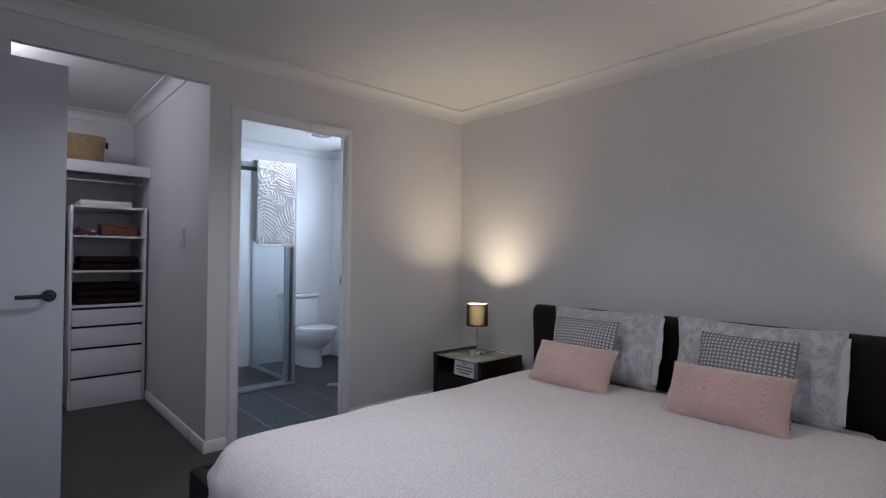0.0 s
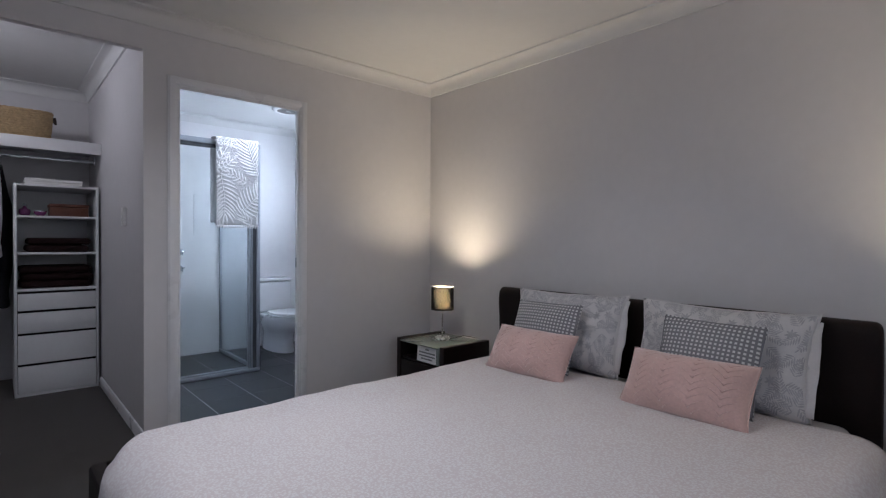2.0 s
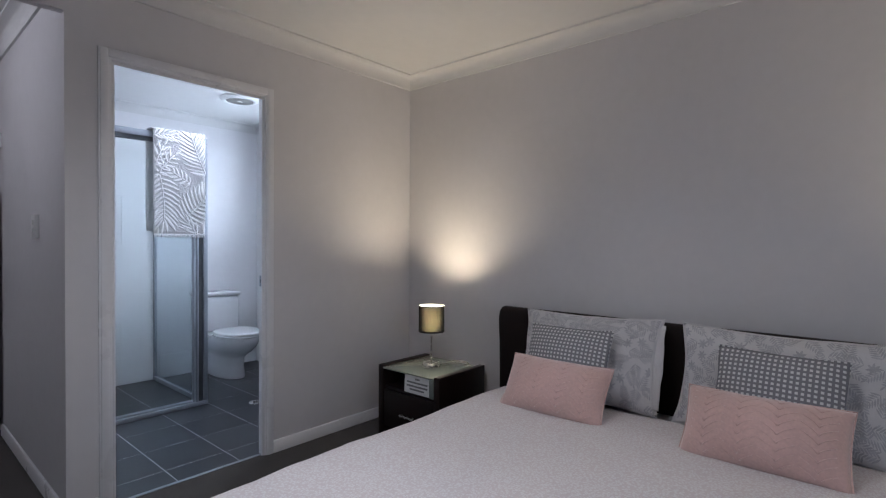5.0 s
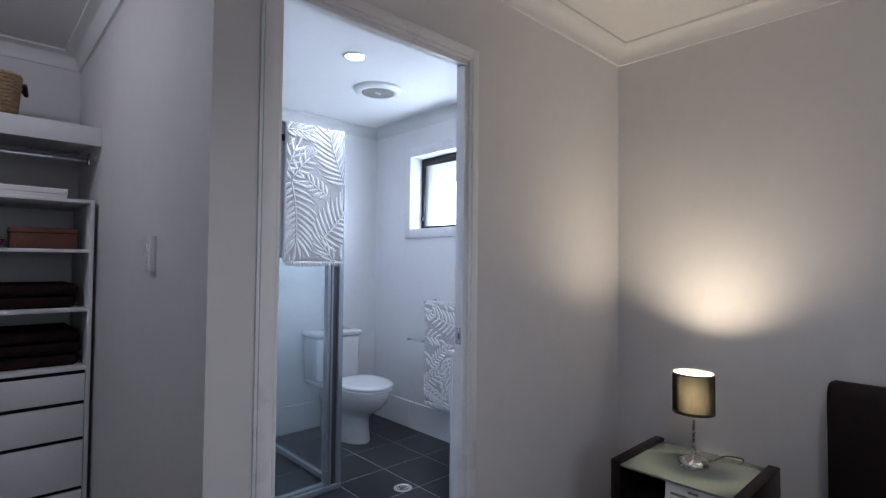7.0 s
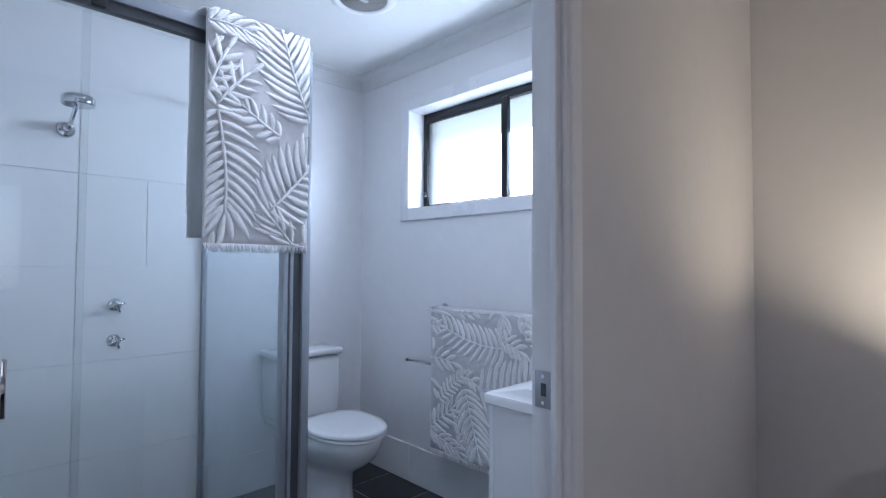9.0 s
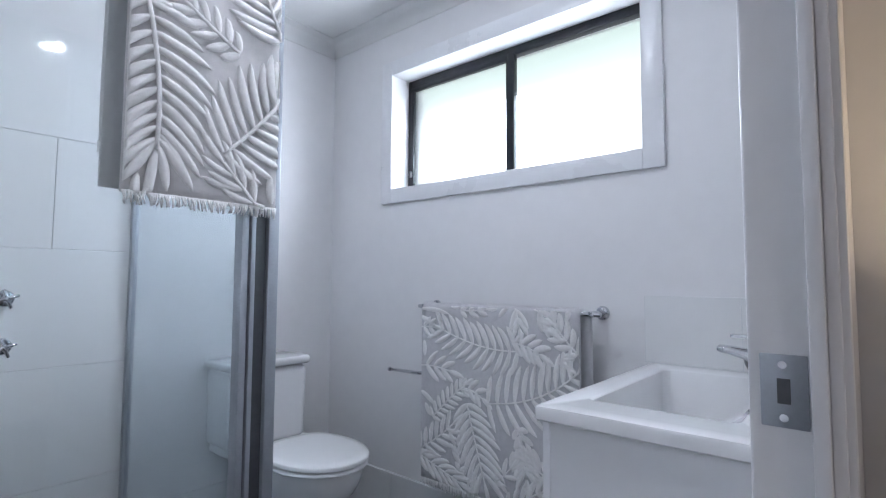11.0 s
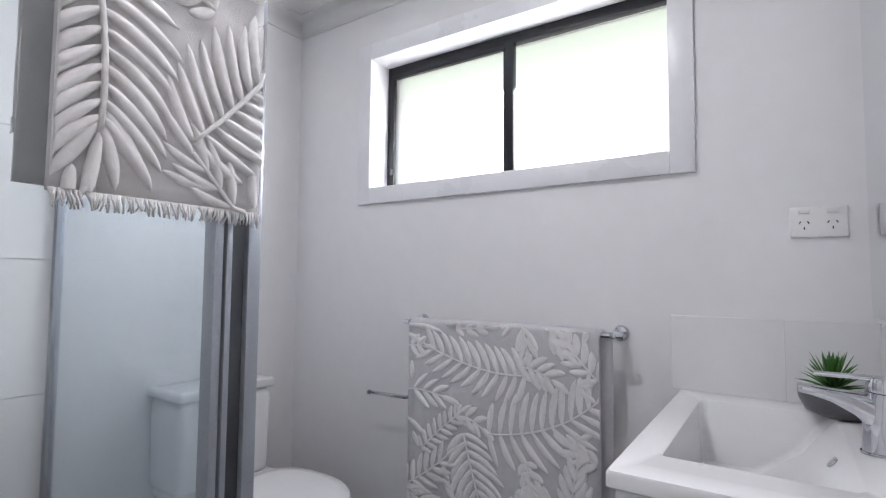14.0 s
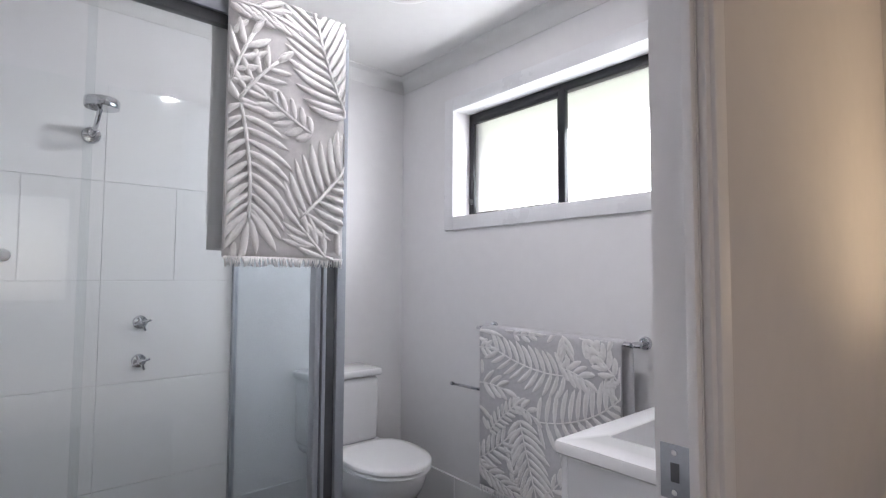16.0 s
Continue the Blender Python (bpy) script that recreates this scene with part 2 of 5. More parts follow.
def print_cloth(name, ground, ink, kind, size):
    """Printed cotton: 'check' has white squares on a grey grid, 'sprig' small speckled flowers."""
    m = mat(name, ground, 0.9, bump=0.2, bump_scale=320, spec=0.2)
    n, l = m.node_tree.nodes, m.node_tree.links
    b = n["Principled BSDF"]
    tc = n.new("ShaderNodeTexCoord")
    mix = n.new("ShaderNodeMix")
    mix.data_type = "RGBA"
    mix.inputs["A"].default_value, mix.inputs["B"].default_value = (*ground, 1), (*ink, 1)
    if kind == "check":
        sep = n.new("ShaderNodeSeparateXYZ")
        l.new(tc.outputs["Object"], sep.inputs[0])
        prev = None
        for axis in ("X", "Y"):
            mu, fr, a, c = (n.new("ShaderNodeMath") for _ in range(4))
            mu.operation, fr.operation, a.operation, c.operation = "MULTIPLY", "FRACT", "SUBTRACT", "ABSOLUTE"
            mu.inputs[1].default_value = 1 / size
            l.new(sep.outputs[axis], mu.inputs[0])
            l.new(mu.outputs[0], fr.inputs[0])
            l.new(fr.outputs[0], a.inputs[0])
            a.inputs[1].default_value = 0.5
            l.new(a.outputs[0], c.inputs[0])
            r = n.new("ShaderNodeMapRange")
            r.inputs["From Min"].default_value, r.inputs["From Max"].default_value = 0.29, 0.22
            l.new(c.outputs[0], r.inputs["Value"])
            if prev:
                p = n.new("ShaderNodeMath")
                p.operation = "MULTIPLY"
                l.new(prev.outputs[0], p.inputs[0])
                l.new(r.outputs[0], p.inputs[1])
                l.new(p.outputs[0], mix.inputs["Factor"])
            prev = r
    else:
        v = n.new("ShaderNodeTexVoronoi")
        v.inputs["Scale"].default_value, v.inputs["Randomness"].default_value = 1 / size, 0.9
        l.new(tc.outputs["Object"], v.inputs["Vector"])
        ns = n.new("ShaderNodeTexNoise")
        ns.inputs["Scale"].default_value, ns.inputs["Detail"].default_value = 3.2 / size, 4
        l.new(tc.outputs["Object"], ns.inputs["Vector"])
        ad = n.new("ShaderNodeMath")
        ad.operation = "MULTIPLY_ADD"
        ad.inputs[1].default_value = 0.9
        l.new(ns.outputs["Fac"], ad.inputs[0])
        l.new(v.outputs["Distance"], ad.inputs[2])
        r = n.new("ShaderNodeMapRange")
        r.inputs["From Min"].default_value, r.inputs["From Max"].default_value = 0.80, 1.02
        l.new(ad.outputs[0], r.inputs["Value"])
        l.new(r.outputs[0], mix.inputs["Factor"])
    l.new(mix.outputs["Result"], b.inputs["Base Color"])
    return m


QUILT = print_cloth("sprigged_quilt_cotton", (0.75, 0.735, 0.74), (0.665, 0.615, 0.62), "sprig", 0.009)
PILLOW_PRINT = mat("white_pillowcase_cotton", (0.63, 0.62, 0.625), 0.9, scale=7, vary=0.05, bump=0.2, bump_scale=320, spec=0.2)
PRINT_INK = mat("grey_leaf_print", (0.45, 0.45, 0.475), 0.9, scale=40, vary=0.22, bump=0.2, bump_scale=320, spec=0.2)
CHECK = print_cloth("grey_check_cotton", (0.221, 0.221, 0.240), (0.66, 0.66, 0.66), "check", 0.0185)


# ---- building helpers ----
def thing(name, label, category, at=(0, 0, 0), group="", kind=""):
    ob = new(name)
    ob.location = at
    ob.empty_display_size = 0.1
    return tagged(ob, label, category, group, kind)


def mesh_of(name, bm, material, smooth=None):
    bmesh.ops.recalc_face_normals(bm, faces=bm.faces)
    me = bpy.data.meshes.new(name)
    bm.to_mesh(me)
    bm.free()
    me.materials.append(material)
    if smooth is not None:
        for p in me.polygons:
            p.use_smooth = True
        if smooth < 180:
            me.set_sharp_from_angle(angle=radians(smooth))
    return me


def part(name, bm, material, parent, label="", smooth=40):
    """One mesh under a thing or part, its vertices given in the world."""
    base = Vector(parent.location)
    if parent.parent:
        base += parent.parent.location
    bmesh.ops.translate(bm, vec=-base, verts=bm.verts)
    ob = new(name, mesh_of(name, bm, material, smooth))
    ob.parent = parent
    return tagged(ob, label)


def setting(name, bm, material, label, category="", smooth=35):
    return tagged(new(name, mesh_of(name, bm, material, smooth)), label, category or name.split("_")[0], "", "structure")


def box(x0, x1, y0, y1, z0, z1, bevel=0.0, bm=None, seg=2):
    bm = bm or bmesh.new()
    vs = bmesh.ops.create_cube(bm, size=1)["verts"]
    bmesh.ops.scale(bm, vec=(x1 - x0, y1 - y0, z1 - z0), verts=vs)
    bmesh.ops.translate(bm, vec=((x0 + x1) / 2, (y0 + y1) / 2, (z0 + z1) / 2), verts=vs)
    if bevel:
        es = list({e for v in vs for e in v.link_edges})
        bmesh.ops.bevel(bm, geom=es, offset=bevel, segments=seg, affect="EDGES", profile=0.5)
    return bm


def rod(p0, p1, r0, r1=None, n=20, bm=None, bevel=0.0):
    bm = bm or bmesh.new()
    p0, p1 = Vector(p0), Vector(p1)
    d = p1 - p0
    m = Matrix.Translation((p0 + p1) / 2) @ d.to_track_quat("Z", "Y").to_matrix().to_4x4()
    r = bmesh.ops.create_cone(bm, cap_ends=True, segments=n, radius1=r0, radius2=r0 if r1 is None else r1, depth=d.length, matrix=m)
    if bevel:
        es = [e for e in {e for v in r["verts"] for e in v.link_edges} if any(len(f.verts) > 4 for f in e.link_faces)]
        bmesh.ops.bevel(bm, geom=es, offset=bevel, segments=2, affect="EDGES", profile=0.5)
    return bm


def lathe(profile, at, n=32, bm=None, sx=1.0, sy=1.0, cap=True):
    """Rings of (radius, height) round the z axis through at."""
    bm = bm or bmesh.new()
    rings = [[bm.verts.new((at[0] + sx * r * math.cos(2 * math.pi * i / n), at[1] + sy * r * math.sin(2 * math.pi * i / n), at[2] + z)) for i in range(n)] for r, z in profile]
    for a, b in zip(rings, rings[1:]):
        for i in range(n):
            bm.faces.new((a[i], a[(i + 1) % n], b[(i + 1) % n], b[i]))
    if cap:
        bm.faces.new(rings[0])
        bm.faces.new(rings[-1])
    return bm


def tube(points, r, n=10, bm=None, taper=1.0):
    bm = bm or bmesh.new()
    pts = [Vector(p) for p in points]
    rings = []
    side = None
    for i, p in enumerate(pts):
        d = (pts[min(i + 1, len(pts) - 1)] - pts[max(i - 1, 0)]).normalized()
        side = d.orthogonal().normalized() if side is None else (side - d * side.dot(d)).normalized()
        up = d.cross(side)
        k = r * (1 + (taper - 1) * i / (len(pts) - 1))
        rings.append([bm.verts.new(p + k * (math.cos(2 * math.pi * j / n) * side + math.sin(2 * math.pi * j / n) * up)) for j in range(n)])
    for a, b in zip(rings, rings[1:]):
        for j in range(n):
            bm.faces.new((a[j], a[(j + 1) % n], b[(j + 1) % n], b[j]))
    bm.faces.new(rings[0])
    bm.faces.new(rings[-1])
    return bm


def sweep(profile, path, bm=None, closed=False):
    """A closed (out, up) profile carried along a level path of corner points, mitred; out points to the left of the way."""
    bm = bm or bmesh.new()
    pts = [Vector(p) for p in path]
    rings = []
    k = len(pts)
    for i, p in enumerate(pts):
        a = (pts[i] - pts[i - 1]).normalized() if (i or closed) else None
        b = (pts[(i + 1) % k] - pts[i]).normalized() if (i < k - 1 or closed) else None
        na = Vector((-a.y, a.x, 0)) if a else None
        nb = Vector((-b.y, b.x, 0)) if b else None
        o = (na + nb) / (1 + na.dot(nb)) if a and b else (na or nb)
        rings.append([bm.verts.new(p + o * u + Vector((0, 0, v))) for u, v in profile])
    n = len(profile)
    for i in range(k if closed else k - 1):
        a, b = rings[i], rings[(i + 1) % k]
        for j in range(n):
            bm.faces.new((a[j], a[(j + 1) % n], b[(j + 1) % n], b[j]))
    if not closed:
        bm.faces.new(rings[0])
        bm.faces.new(rings[-1])
    return bm


def grid_sheet(fn, nu, nv, bm=None):
    bm = bm or bmesh.new()
    vs = [[bm.verts.new(fn(i / nu, j / nv)) for j in range(nv + 1)] for i in range(nu + 1)]
    for i in range(nu):
        for j in range(nv):
            bm.faces.new((vs[i][j], vs[i + 1][j], vs[i + 1][j + 1], vs[i][j + 1]))
    return bm


def thicken(ob, t, offset=-1.0):
    s = ob.modifiers.new("thickness", "SOLIDIFY")
    s.thickness, s.offset = t, offset
    return ob


def cornice_profile(s, bead=True):
    """A coved cornice: out from the wall and down from the ceiling by s, with or without a small bead at each edge."""
    if not bead:
        return [(0.0, 0.0), (0.0, -s)] + [(0.004 + (s - 0.004) * (1 - math.cos(math.pi / 2 * i / 10)), -s + (s - 0.004) * math.sin(math.pi / 2 * i / 10)) for i in range(11)] + [(s, 0.0)]
    pts = [(0.0, 0.0), (0.0, -s), (0.012, -s), (0.014, -s + 0.008)]
    for i in range(9):
        a = math.pi / 2 * i / 8
        pts.append((0.014 + (s - 0.030) * (1 - math.cos(a)), -s + 0.010 + (s - 0.024) * math.sin(a)))
    pts += [(s - 0.004, -0.012), (s, -0.010), (s, 0.0)]
    return pts


# ---- the shell ----
X1, Y1, YB, XB, BACK, NIB, WEST, SOUTH = 3.517, 3.545, 3.596, 3.496, 5.75, 1.405, -0.12, -0.70
CEIL, BCEIL = 2.445, 2.405
DX0, DX1, DTOP = 1.564, 2.357, 2.072
OX0, OX1, OTOP = 0.490, NIB, 2.225

setting("floor_carpet", box(WEST - 0.1, X1 + 0.2, SOUTH - 0.1, Y1 + 0.03, -0.06, 0), CARPET, "dark grey-brown cut-pile carpet over the bedroom floor", "floor")
setting("floor_closet", box(WEST - 0.1, NIB + 0.02, Y1 + 0.03, BACK + 0.05, -0.06, 0), CARPET, "dark grey-brown carpet in the walk-in closet", "floor")
setting("floor_hall", box(-1.7, WEST - 0.1, 1.4, 4.2, -0.06, 0), CARPET, "dark carpet in the hall outside the bedroom", "floor")

setting("wall_east", box(X1, X1 + 0.22, SOUTH - 0.1, 3.60, 0, 2.6), PAINT, "pale grey painted plaster wall behind the bed", "wall")
bm = box(WEST, OX0, Y1, YB, 0, 2.6)
box(OX0, OX1, Y1, YB, OTOP, 2.6, bm=bm)
box(OX1, DX0, Y1, YB, 0, 2.6, bm=bm)
box(DX0, DX1, Y1, YB, DTOP, 2.6, bm=bm)
box(DX1, XB + 0.02, Y1, YB, 0, 2.6, bm=bm)
setting("wall_north", bm, PAINT, "pale grey painted plaster wall with closet and bathroom openings", "wall")
setting("wall_nib", box(NIB, NIB + 0.10, YB, BACK, 0, 2.6), PAINT, "pale grey painted wall between closet and bathroom", "wall")
bm = box(WEST - 0.1, WEST, SOUTH - 0.1, 2.42, 0, 2.6)
box(WEST - 0.1, WEST, 2.42, 3.235, 2.07, 2.6, bm=bm)
box(WEST - 0.1, WEST, 3.235, BACK + 0.1, 0, 2.6, bm=bm)
setting("wall_west", bm, PAINT, "pale grey painted wall with the open entry doorway", "wall")
bm = box(WEST, 0.35, SOUTH - 0.1, SOUTH, 0, 2.6)
box(0.35, 2.25, SOUTH - 0.1, SOUTH, 0, 0.9, bm=bm)
box(0.35, 2.25, SOUTH - 0.1, SOUTH, 2.1, 2.6, bm=bm)
box(2.25, X1, SOUTH - 0.1, SOUTH, 0, 2.6, bm=bm)
setting("wall_south", bm, PAINT, "pale grey painted wall with the bedroom window", "wall")
setting("wall_back", box(WEST, NIB + 0.05, BACK, BACK + 0.1, 0, 2.6), PAINT, "pale grey painted back wall of the closet", "wall")
setting("wall_bath_back", box(NIB + 0.05, XB + 0.2, BACK, BACK + 0.1, 0, 2.6), BATH_PAINT, "white painted bathroom wall behind the toilet", "wall")
setting("wall_bath_west", box(NIB + 0.10, NIB + 0.106, YB, BACK, 0, 2.5), BATH_PAINT, "white painted bathroom side wall", "wall")
bm = box(NIB + 0.106, DX0, YB, YB + 0.006, 0, 2.5)
box(DX0, DX1, YB, YB + 0.006, DTOP, 2.5, bm=bm)
box(DX1, XB, YB, YB + 0.006, 0, 2.5, bm=bm)
setting("wall_bath_south", bm, BATH_PAINT, "white painted bathroom wall round the doorway", "wall")
WY0, WY1, WZ0, WZ1 = 4.077, 5.277, 1.545, 2.112
bm = box(XB, XB + 0.22, 3.60, WY0, 0, 2.6)
box(XB, XB + 0.22, WY0, WY1, 0, WZ0, bm=bm)
box(XB, XB + 0.22, WY0, WY1, WZ1, 2.6, bm=bm)
box(XB, XB + 0.22, WY1, BACK, 0, 2.6, bm=bm)
setting("wall_bath_east", bm, BATH_PAINT, "white painted bathroom wall with a high window", "wall")
# hall outside the entry door
bm = box(-1.8, -1.7, 1.4, 4.2, 0, 2.6)
box(-1.7, WEST - 0.1, 1.3, 1.4, 0, 2.6, bm=bm)
box(-1.7, WEST - 0.1, 4.2, 4.3, 0, 2.6, bm=bm)
setting("wall_hall", bm, PAINT, "pale grey painted hall walls outside the bedroom", "wall")

setting("ceiling_bedroom", box(WEST, X1, SOUTH, Y1, CEIL, CEIL + 0.1), CEILING, "flat white plaster bedroom ceiling", "ceiling")
setting("ceiling_closet", box(WEST, NIB, YB, BACK, CEIL, CEIL + 0.1), CEILING, "flat white plaster closet ceiling", "ceiling")
setting("ceiling_bath", box(NIB + 0.1, XB, YB, BACK, BCEIL, BCEIL + 0.1), CEILING, "flat white plaster bathroom ceiling", "ceiling")
setting("ceiling_hall", box(-1.7, WEST - 0.1, 1.4, 4.2, CEIL, CEIL + 0.1), CEILING, "flat white hall ceiling", "ceiling")

C = 0.085
setting("cornice_bedroom", sweep(cornice_profile(C), [(X1, SOUTH, CEIL), (X1, Y1, CEIL), (WEST, Y1, CEIL), (WEST, SOUTH, CEIL)], closed=True), CEILING, "white coved plaster cornice round the bedroom ceiling", "cornice")
setting("cornice_closet", sweep(cornice_profile(C), [(NIB, YB, CEIL), (NIB, BACK, CEIL), (WEST, BACK, CEIL), (WEST, YB, CEIL)], closed=True), CEILING, "white coved plaster cornice in the closet", "cornice")
C = 0.075
setting("cornice_bath", sweep(cornice_profile(C, False), [(XB, YB + 0.006, BCEIL), (XB, BACK, BCEIL), (NIB + 0.106, BACK, BCEIL), (NIB + 0.106, YB + 0.006, BCEIL)], closed=True), CEILING, "white coved plaster cornice in the bathroom", "cornice")

SK = [(0, 0), (0.014, 0), (0.014, 0.058), (0.008, 0.068), (0, 0.07)]
setting("baseboard_bedroom", sweep(SK, [(X1, SOUTH, 0), (X1, Y1, 0), (2.396, Y1, 0)]), TRIM, "white painted skirting board", "baseboard")
setting("baseboard_nib", sweep(SK, [(1.524, Y1, 0), (NIB, Y1, 0), (NIB, 5.05, 0)]), TRIM, "white painted skirting board wrapping the wall end", "baseboard")
setting("baseboard_west", sweep(SK, [(OX0, Y1, 0), (WEST, Y1, 0)]), TRIM, "white painted skirting board", "baseboard")
setting("baseboard_rear", sweep(SK, [(WEST, 2.36, 0), (WEST, SOUTH, 0), (X1, SOUTH, 0)]), TRIM, "white painted skirting board", "baseboard")


def architrave(x0, x1, top, y, w, out):
    """A two-step moulded door surround on a wall face at y, out towards -y (out=-1) or +y."""
    bm = bmesh.new()
    for a, b, t in ((0, w, 0.010), (0.012, w - 0.008, 0.016)):
        ya, yb = sorted((y, y + out * t))
        box(x0 - b, x0 - a, ya, yb, 0, top + b, 0.002, bm)
        box(x1 + a, x1 + b, ya, yb, 0, top + b, 0.002, bm)
        box(x0 - a, x1 + a, ya, yb, top + a, top + b, 0.002, bm)
    return bm


# bathroom door frame
door = thing("door_1", "white painted bathroom door frame standing open with no leaf in view", "door frame", (1.95, Y1, 0), kind="structure")
bm = box(DX0, DX0 + 0.019, Y1, YB + 0.006, 0, DTOP)
box(DX1 - 0.019, DX1, Y1, YB + 0.006, 0, DTOP, bm=bm)
box(DX0 + 0.019, DX1 - 0.019, Y1, YB + 0.006, DTOP - 0.019, DTOP, bm=bm)
part("jamb", bm, TRIM, door)
bm = box(DX0 + 0.019, DX0 + 0.031, Y1 + 0.000, Y1 + 0.012, 0, DTOP - 0.031, 0.002)
box(DX1 - 0.031, DX1 - 0.019, Y1 + 0.000, Y1 + 0.012, 0, DTOP - 0.031, 0.002, bm)
box(DX0 + 0.019, DX1 - 0.019, Y1 + 0.000, Y1 + 0.012, DTOP - 0.031, DTOP - 0.019, 0.002, bm)
part("door_stop", bm, TRIM, door)
part("architrave", architrave(DX0 + 0.015, DX1 - 0.015, DTOP - 0.015, Y1, 0.052, -1), TRIM, door)
bm = box(DX0 - 0.048, DX0 - 0.002, YB + 0.006, YB + 0.012, 0, DTOP + 0.050, 0.002)
box(DX1 + 0.002, DX1 + 0.052, YB + 0.006, YB + 0.012, 0, DTOP + 0.050, 0.002, bm)
box(DX0 - 0.002, DX1 + 0.002, YB + 0.006, YB + 0.012, DTOP + 0.002, DTOP + 0.050, 0.002, bm)
part("architrave", bm, TRIM, door)
strike = part("strike_plate", box(DX1 - 0.0215, DX1 - 0.0190, Y1 + 0.014, Y1 + 0.050, 0.972, 1.036, 0.001), ALU, door, "brushed steel strike plate")
part("latch_hole", box(DX1 - 0.0225, DX1 - 0.0214, Y1 + 0.027, Y1 + 0.037, 0.993, 1.015), ALU_SHADED, strike)
for sz in (0.981, 1.027):
    part("screw", rod((DX1 - 0.0230, Y1 + 0.0325, sz), (DX1 - 0.0214, Y1 + 0.0325, sz), 0.0035, n=10), CHROME, strike)
part("threshold_strip", box(DX0 + 0.019, DX1 - 0.019, Y1 + 0.018, Y1 + 0.034, -0.01, 0.005, 0.002), ALU, door, "thin aluminium threshold strip")

# entry door leaf, swung open beside the closet
entry = thing("door_2", "pale painted flush bedroom door standing open with a black lever handle", "door", (-0.08, 3.21, 0), kind="structure")
part("door_leaf", box(-0.085, 0.683, 3.192, 3.230, 0.012, 2.042, 0.002), DOORPAINT, entry)
h = part("door_handle", rod((0.628, 3.192, 1.0), (0.628, 3.182, 1.0), 0.027, bevel=0.002, n=28), BLACK_METAL, entry, "black metal lever handle on a round rose")
part("lever", tube([(0.628, 3.184, 1.0), (0.628, 3.150, 1.0), (0.620, 3.140, 1.0), (0.60, 3.137, 1.0), (0.51, 3.137, 1.0)], 0.009, 12), BLACK_METAL, h)
bm = architrave(2.435, 3.22, 2.055, 0, 0.058, 1)
bmesh.ops.rotate(bm, cent=(0, 0, 0), matrix=Matrix.Rotation(radians(90), 3, "Z"), verts=bm.verts)
for v in bm.verts:
    v.co = Vector((WEST + abs(v.co.x), v.co.y, v.co.z))
part("architrave", bm, TRIM, entry)

# bedroom window behind the camera
win2 = thing("window_2", "white framed bedroom window letting in soft daylight", "window", (1.3, SOUTH - 0.05, 0.9), kind="structure")
for bx in ((0.35, 0.40), (1.275, 1.325), (2.20, 2.25)):
    part("frame_bar", box(bx[0], bx[1], SOUTH - 0.08, SOUTH - 0.04, 0.9, 2.1, 0.003), TRIM, win2)
part("window_sill", box(0.33, 2.27, SOUTH - 0.09, SOUTH + 0.03, 0.88, 0.9, 0.004), TRIM, win2)

# bathroom window
win = thing("window_1", "black aluminium sliding window with frosted panes in a white surround", "window", (XB, 4.68, WZ0), kind="structure")
bm = bmesh.new()
for a, b, t in ((0.0, 0.070, 0.015),):
    box(XB - t, XB, WY0 - b, WY0 - a, WZ0 - b, WZ1 + b, 0.002, bm)
    box(XB - t, XB, WY1 + a, WY1 + b, WZ0 - b, WZ1 + b, 0.002, bm)
    box(XB - t, XB, WY0 - a, WY1 + a, WZ0 - b, WZ0 - a, 0.002, bm)
    box(XB - t, XB, WY0 - a, WY1 + a, WZ1 + a, WZ1 + b, 0.002, bm)
part("architrave", bm, TRIM, win)
FX = 3.600
bm = box(FX, FX + 0.05, WY0, WY0 + 0.012, WZ0, WZ1)
box(FX, FX + 0.05, WY1 - 0.022, WY1, WZ0, WZ1, 0.002, bm)
box(FX, FX + 0.05, WY0 + 0.012, WY1 - 0.022, WZ0, WZ0 + 0.008, 0.002, bm)
box(FX, FX + 0.05, WY0 + 0.012, WY1 - 0.022, WZ1 - 0.040, WZ1, 0.002, bm)
part("window_frame", bm, FRAME_BLACK, win)
bm = box(FX - 0.008, FX + 0.02, 4.645, 4.680, WZ0 + 0.006, WZ1 - 0.03, 0.003)
box(FX + 0.006, FX + 0.03, 4.680, 4.695, WZ0 + 0.006, WZ1 - 0.03, 0.002, bm)
box(FX - 0.004, FX + 0.02, 4.680, 5.255, WZ0 + 0.006, WZ0 + 0.026, 0.002, bm)
box(FX - 0.004, FX + 0.02, 4.680, 5.255, WZ1 - 0.058, WZ1 - 0.038, 0.002, bm)
box(FX - 0.004, FX + 0.02, 5.238, 5.256, WZ0 + 0.026, WZ1 - 0.058, 0.002, bm)
sash = part("sliding_sash", bm, FRAME_BLACK, win)
part("latch", box(FX - 0.025, FX - 0.004, 5.240, 5.254, WZ0 + 0.07, WZ0 + 0.10, 0.004), FRAME_BLACK, sash)
for ya, yb, px in ((4.68, 5.242, FX + 0.012), (4.089, 4.68, FX + 0.030)):
    p = part("pane", box(px, px + 0.005, ya, yb, WZ0 + 0.01, WZ1 - 0.042), FROST, win, "frosted obscure glass pane")
    p.visible_shadow = False
bm = box(4.6, 4.62, 1.5, 8.0, -0.2, 4.5)
tagged(new("backdrop", mesh_of("backdrop", bm, BACKDROP)), "blown-out white daylight with pale green above", "backdrop", "", "structure")

# ---- bathroom floor and wall tiles ----
setting("floor_bath", box(NIB + 0.106, XB, Y1 + 0.03, BACK, -0.06, -0.0012), GROUT, "pale grey grout bed under dark slate-look floor tiles", "floor")
floor_b = bpy.data.objects["floor_bath"]


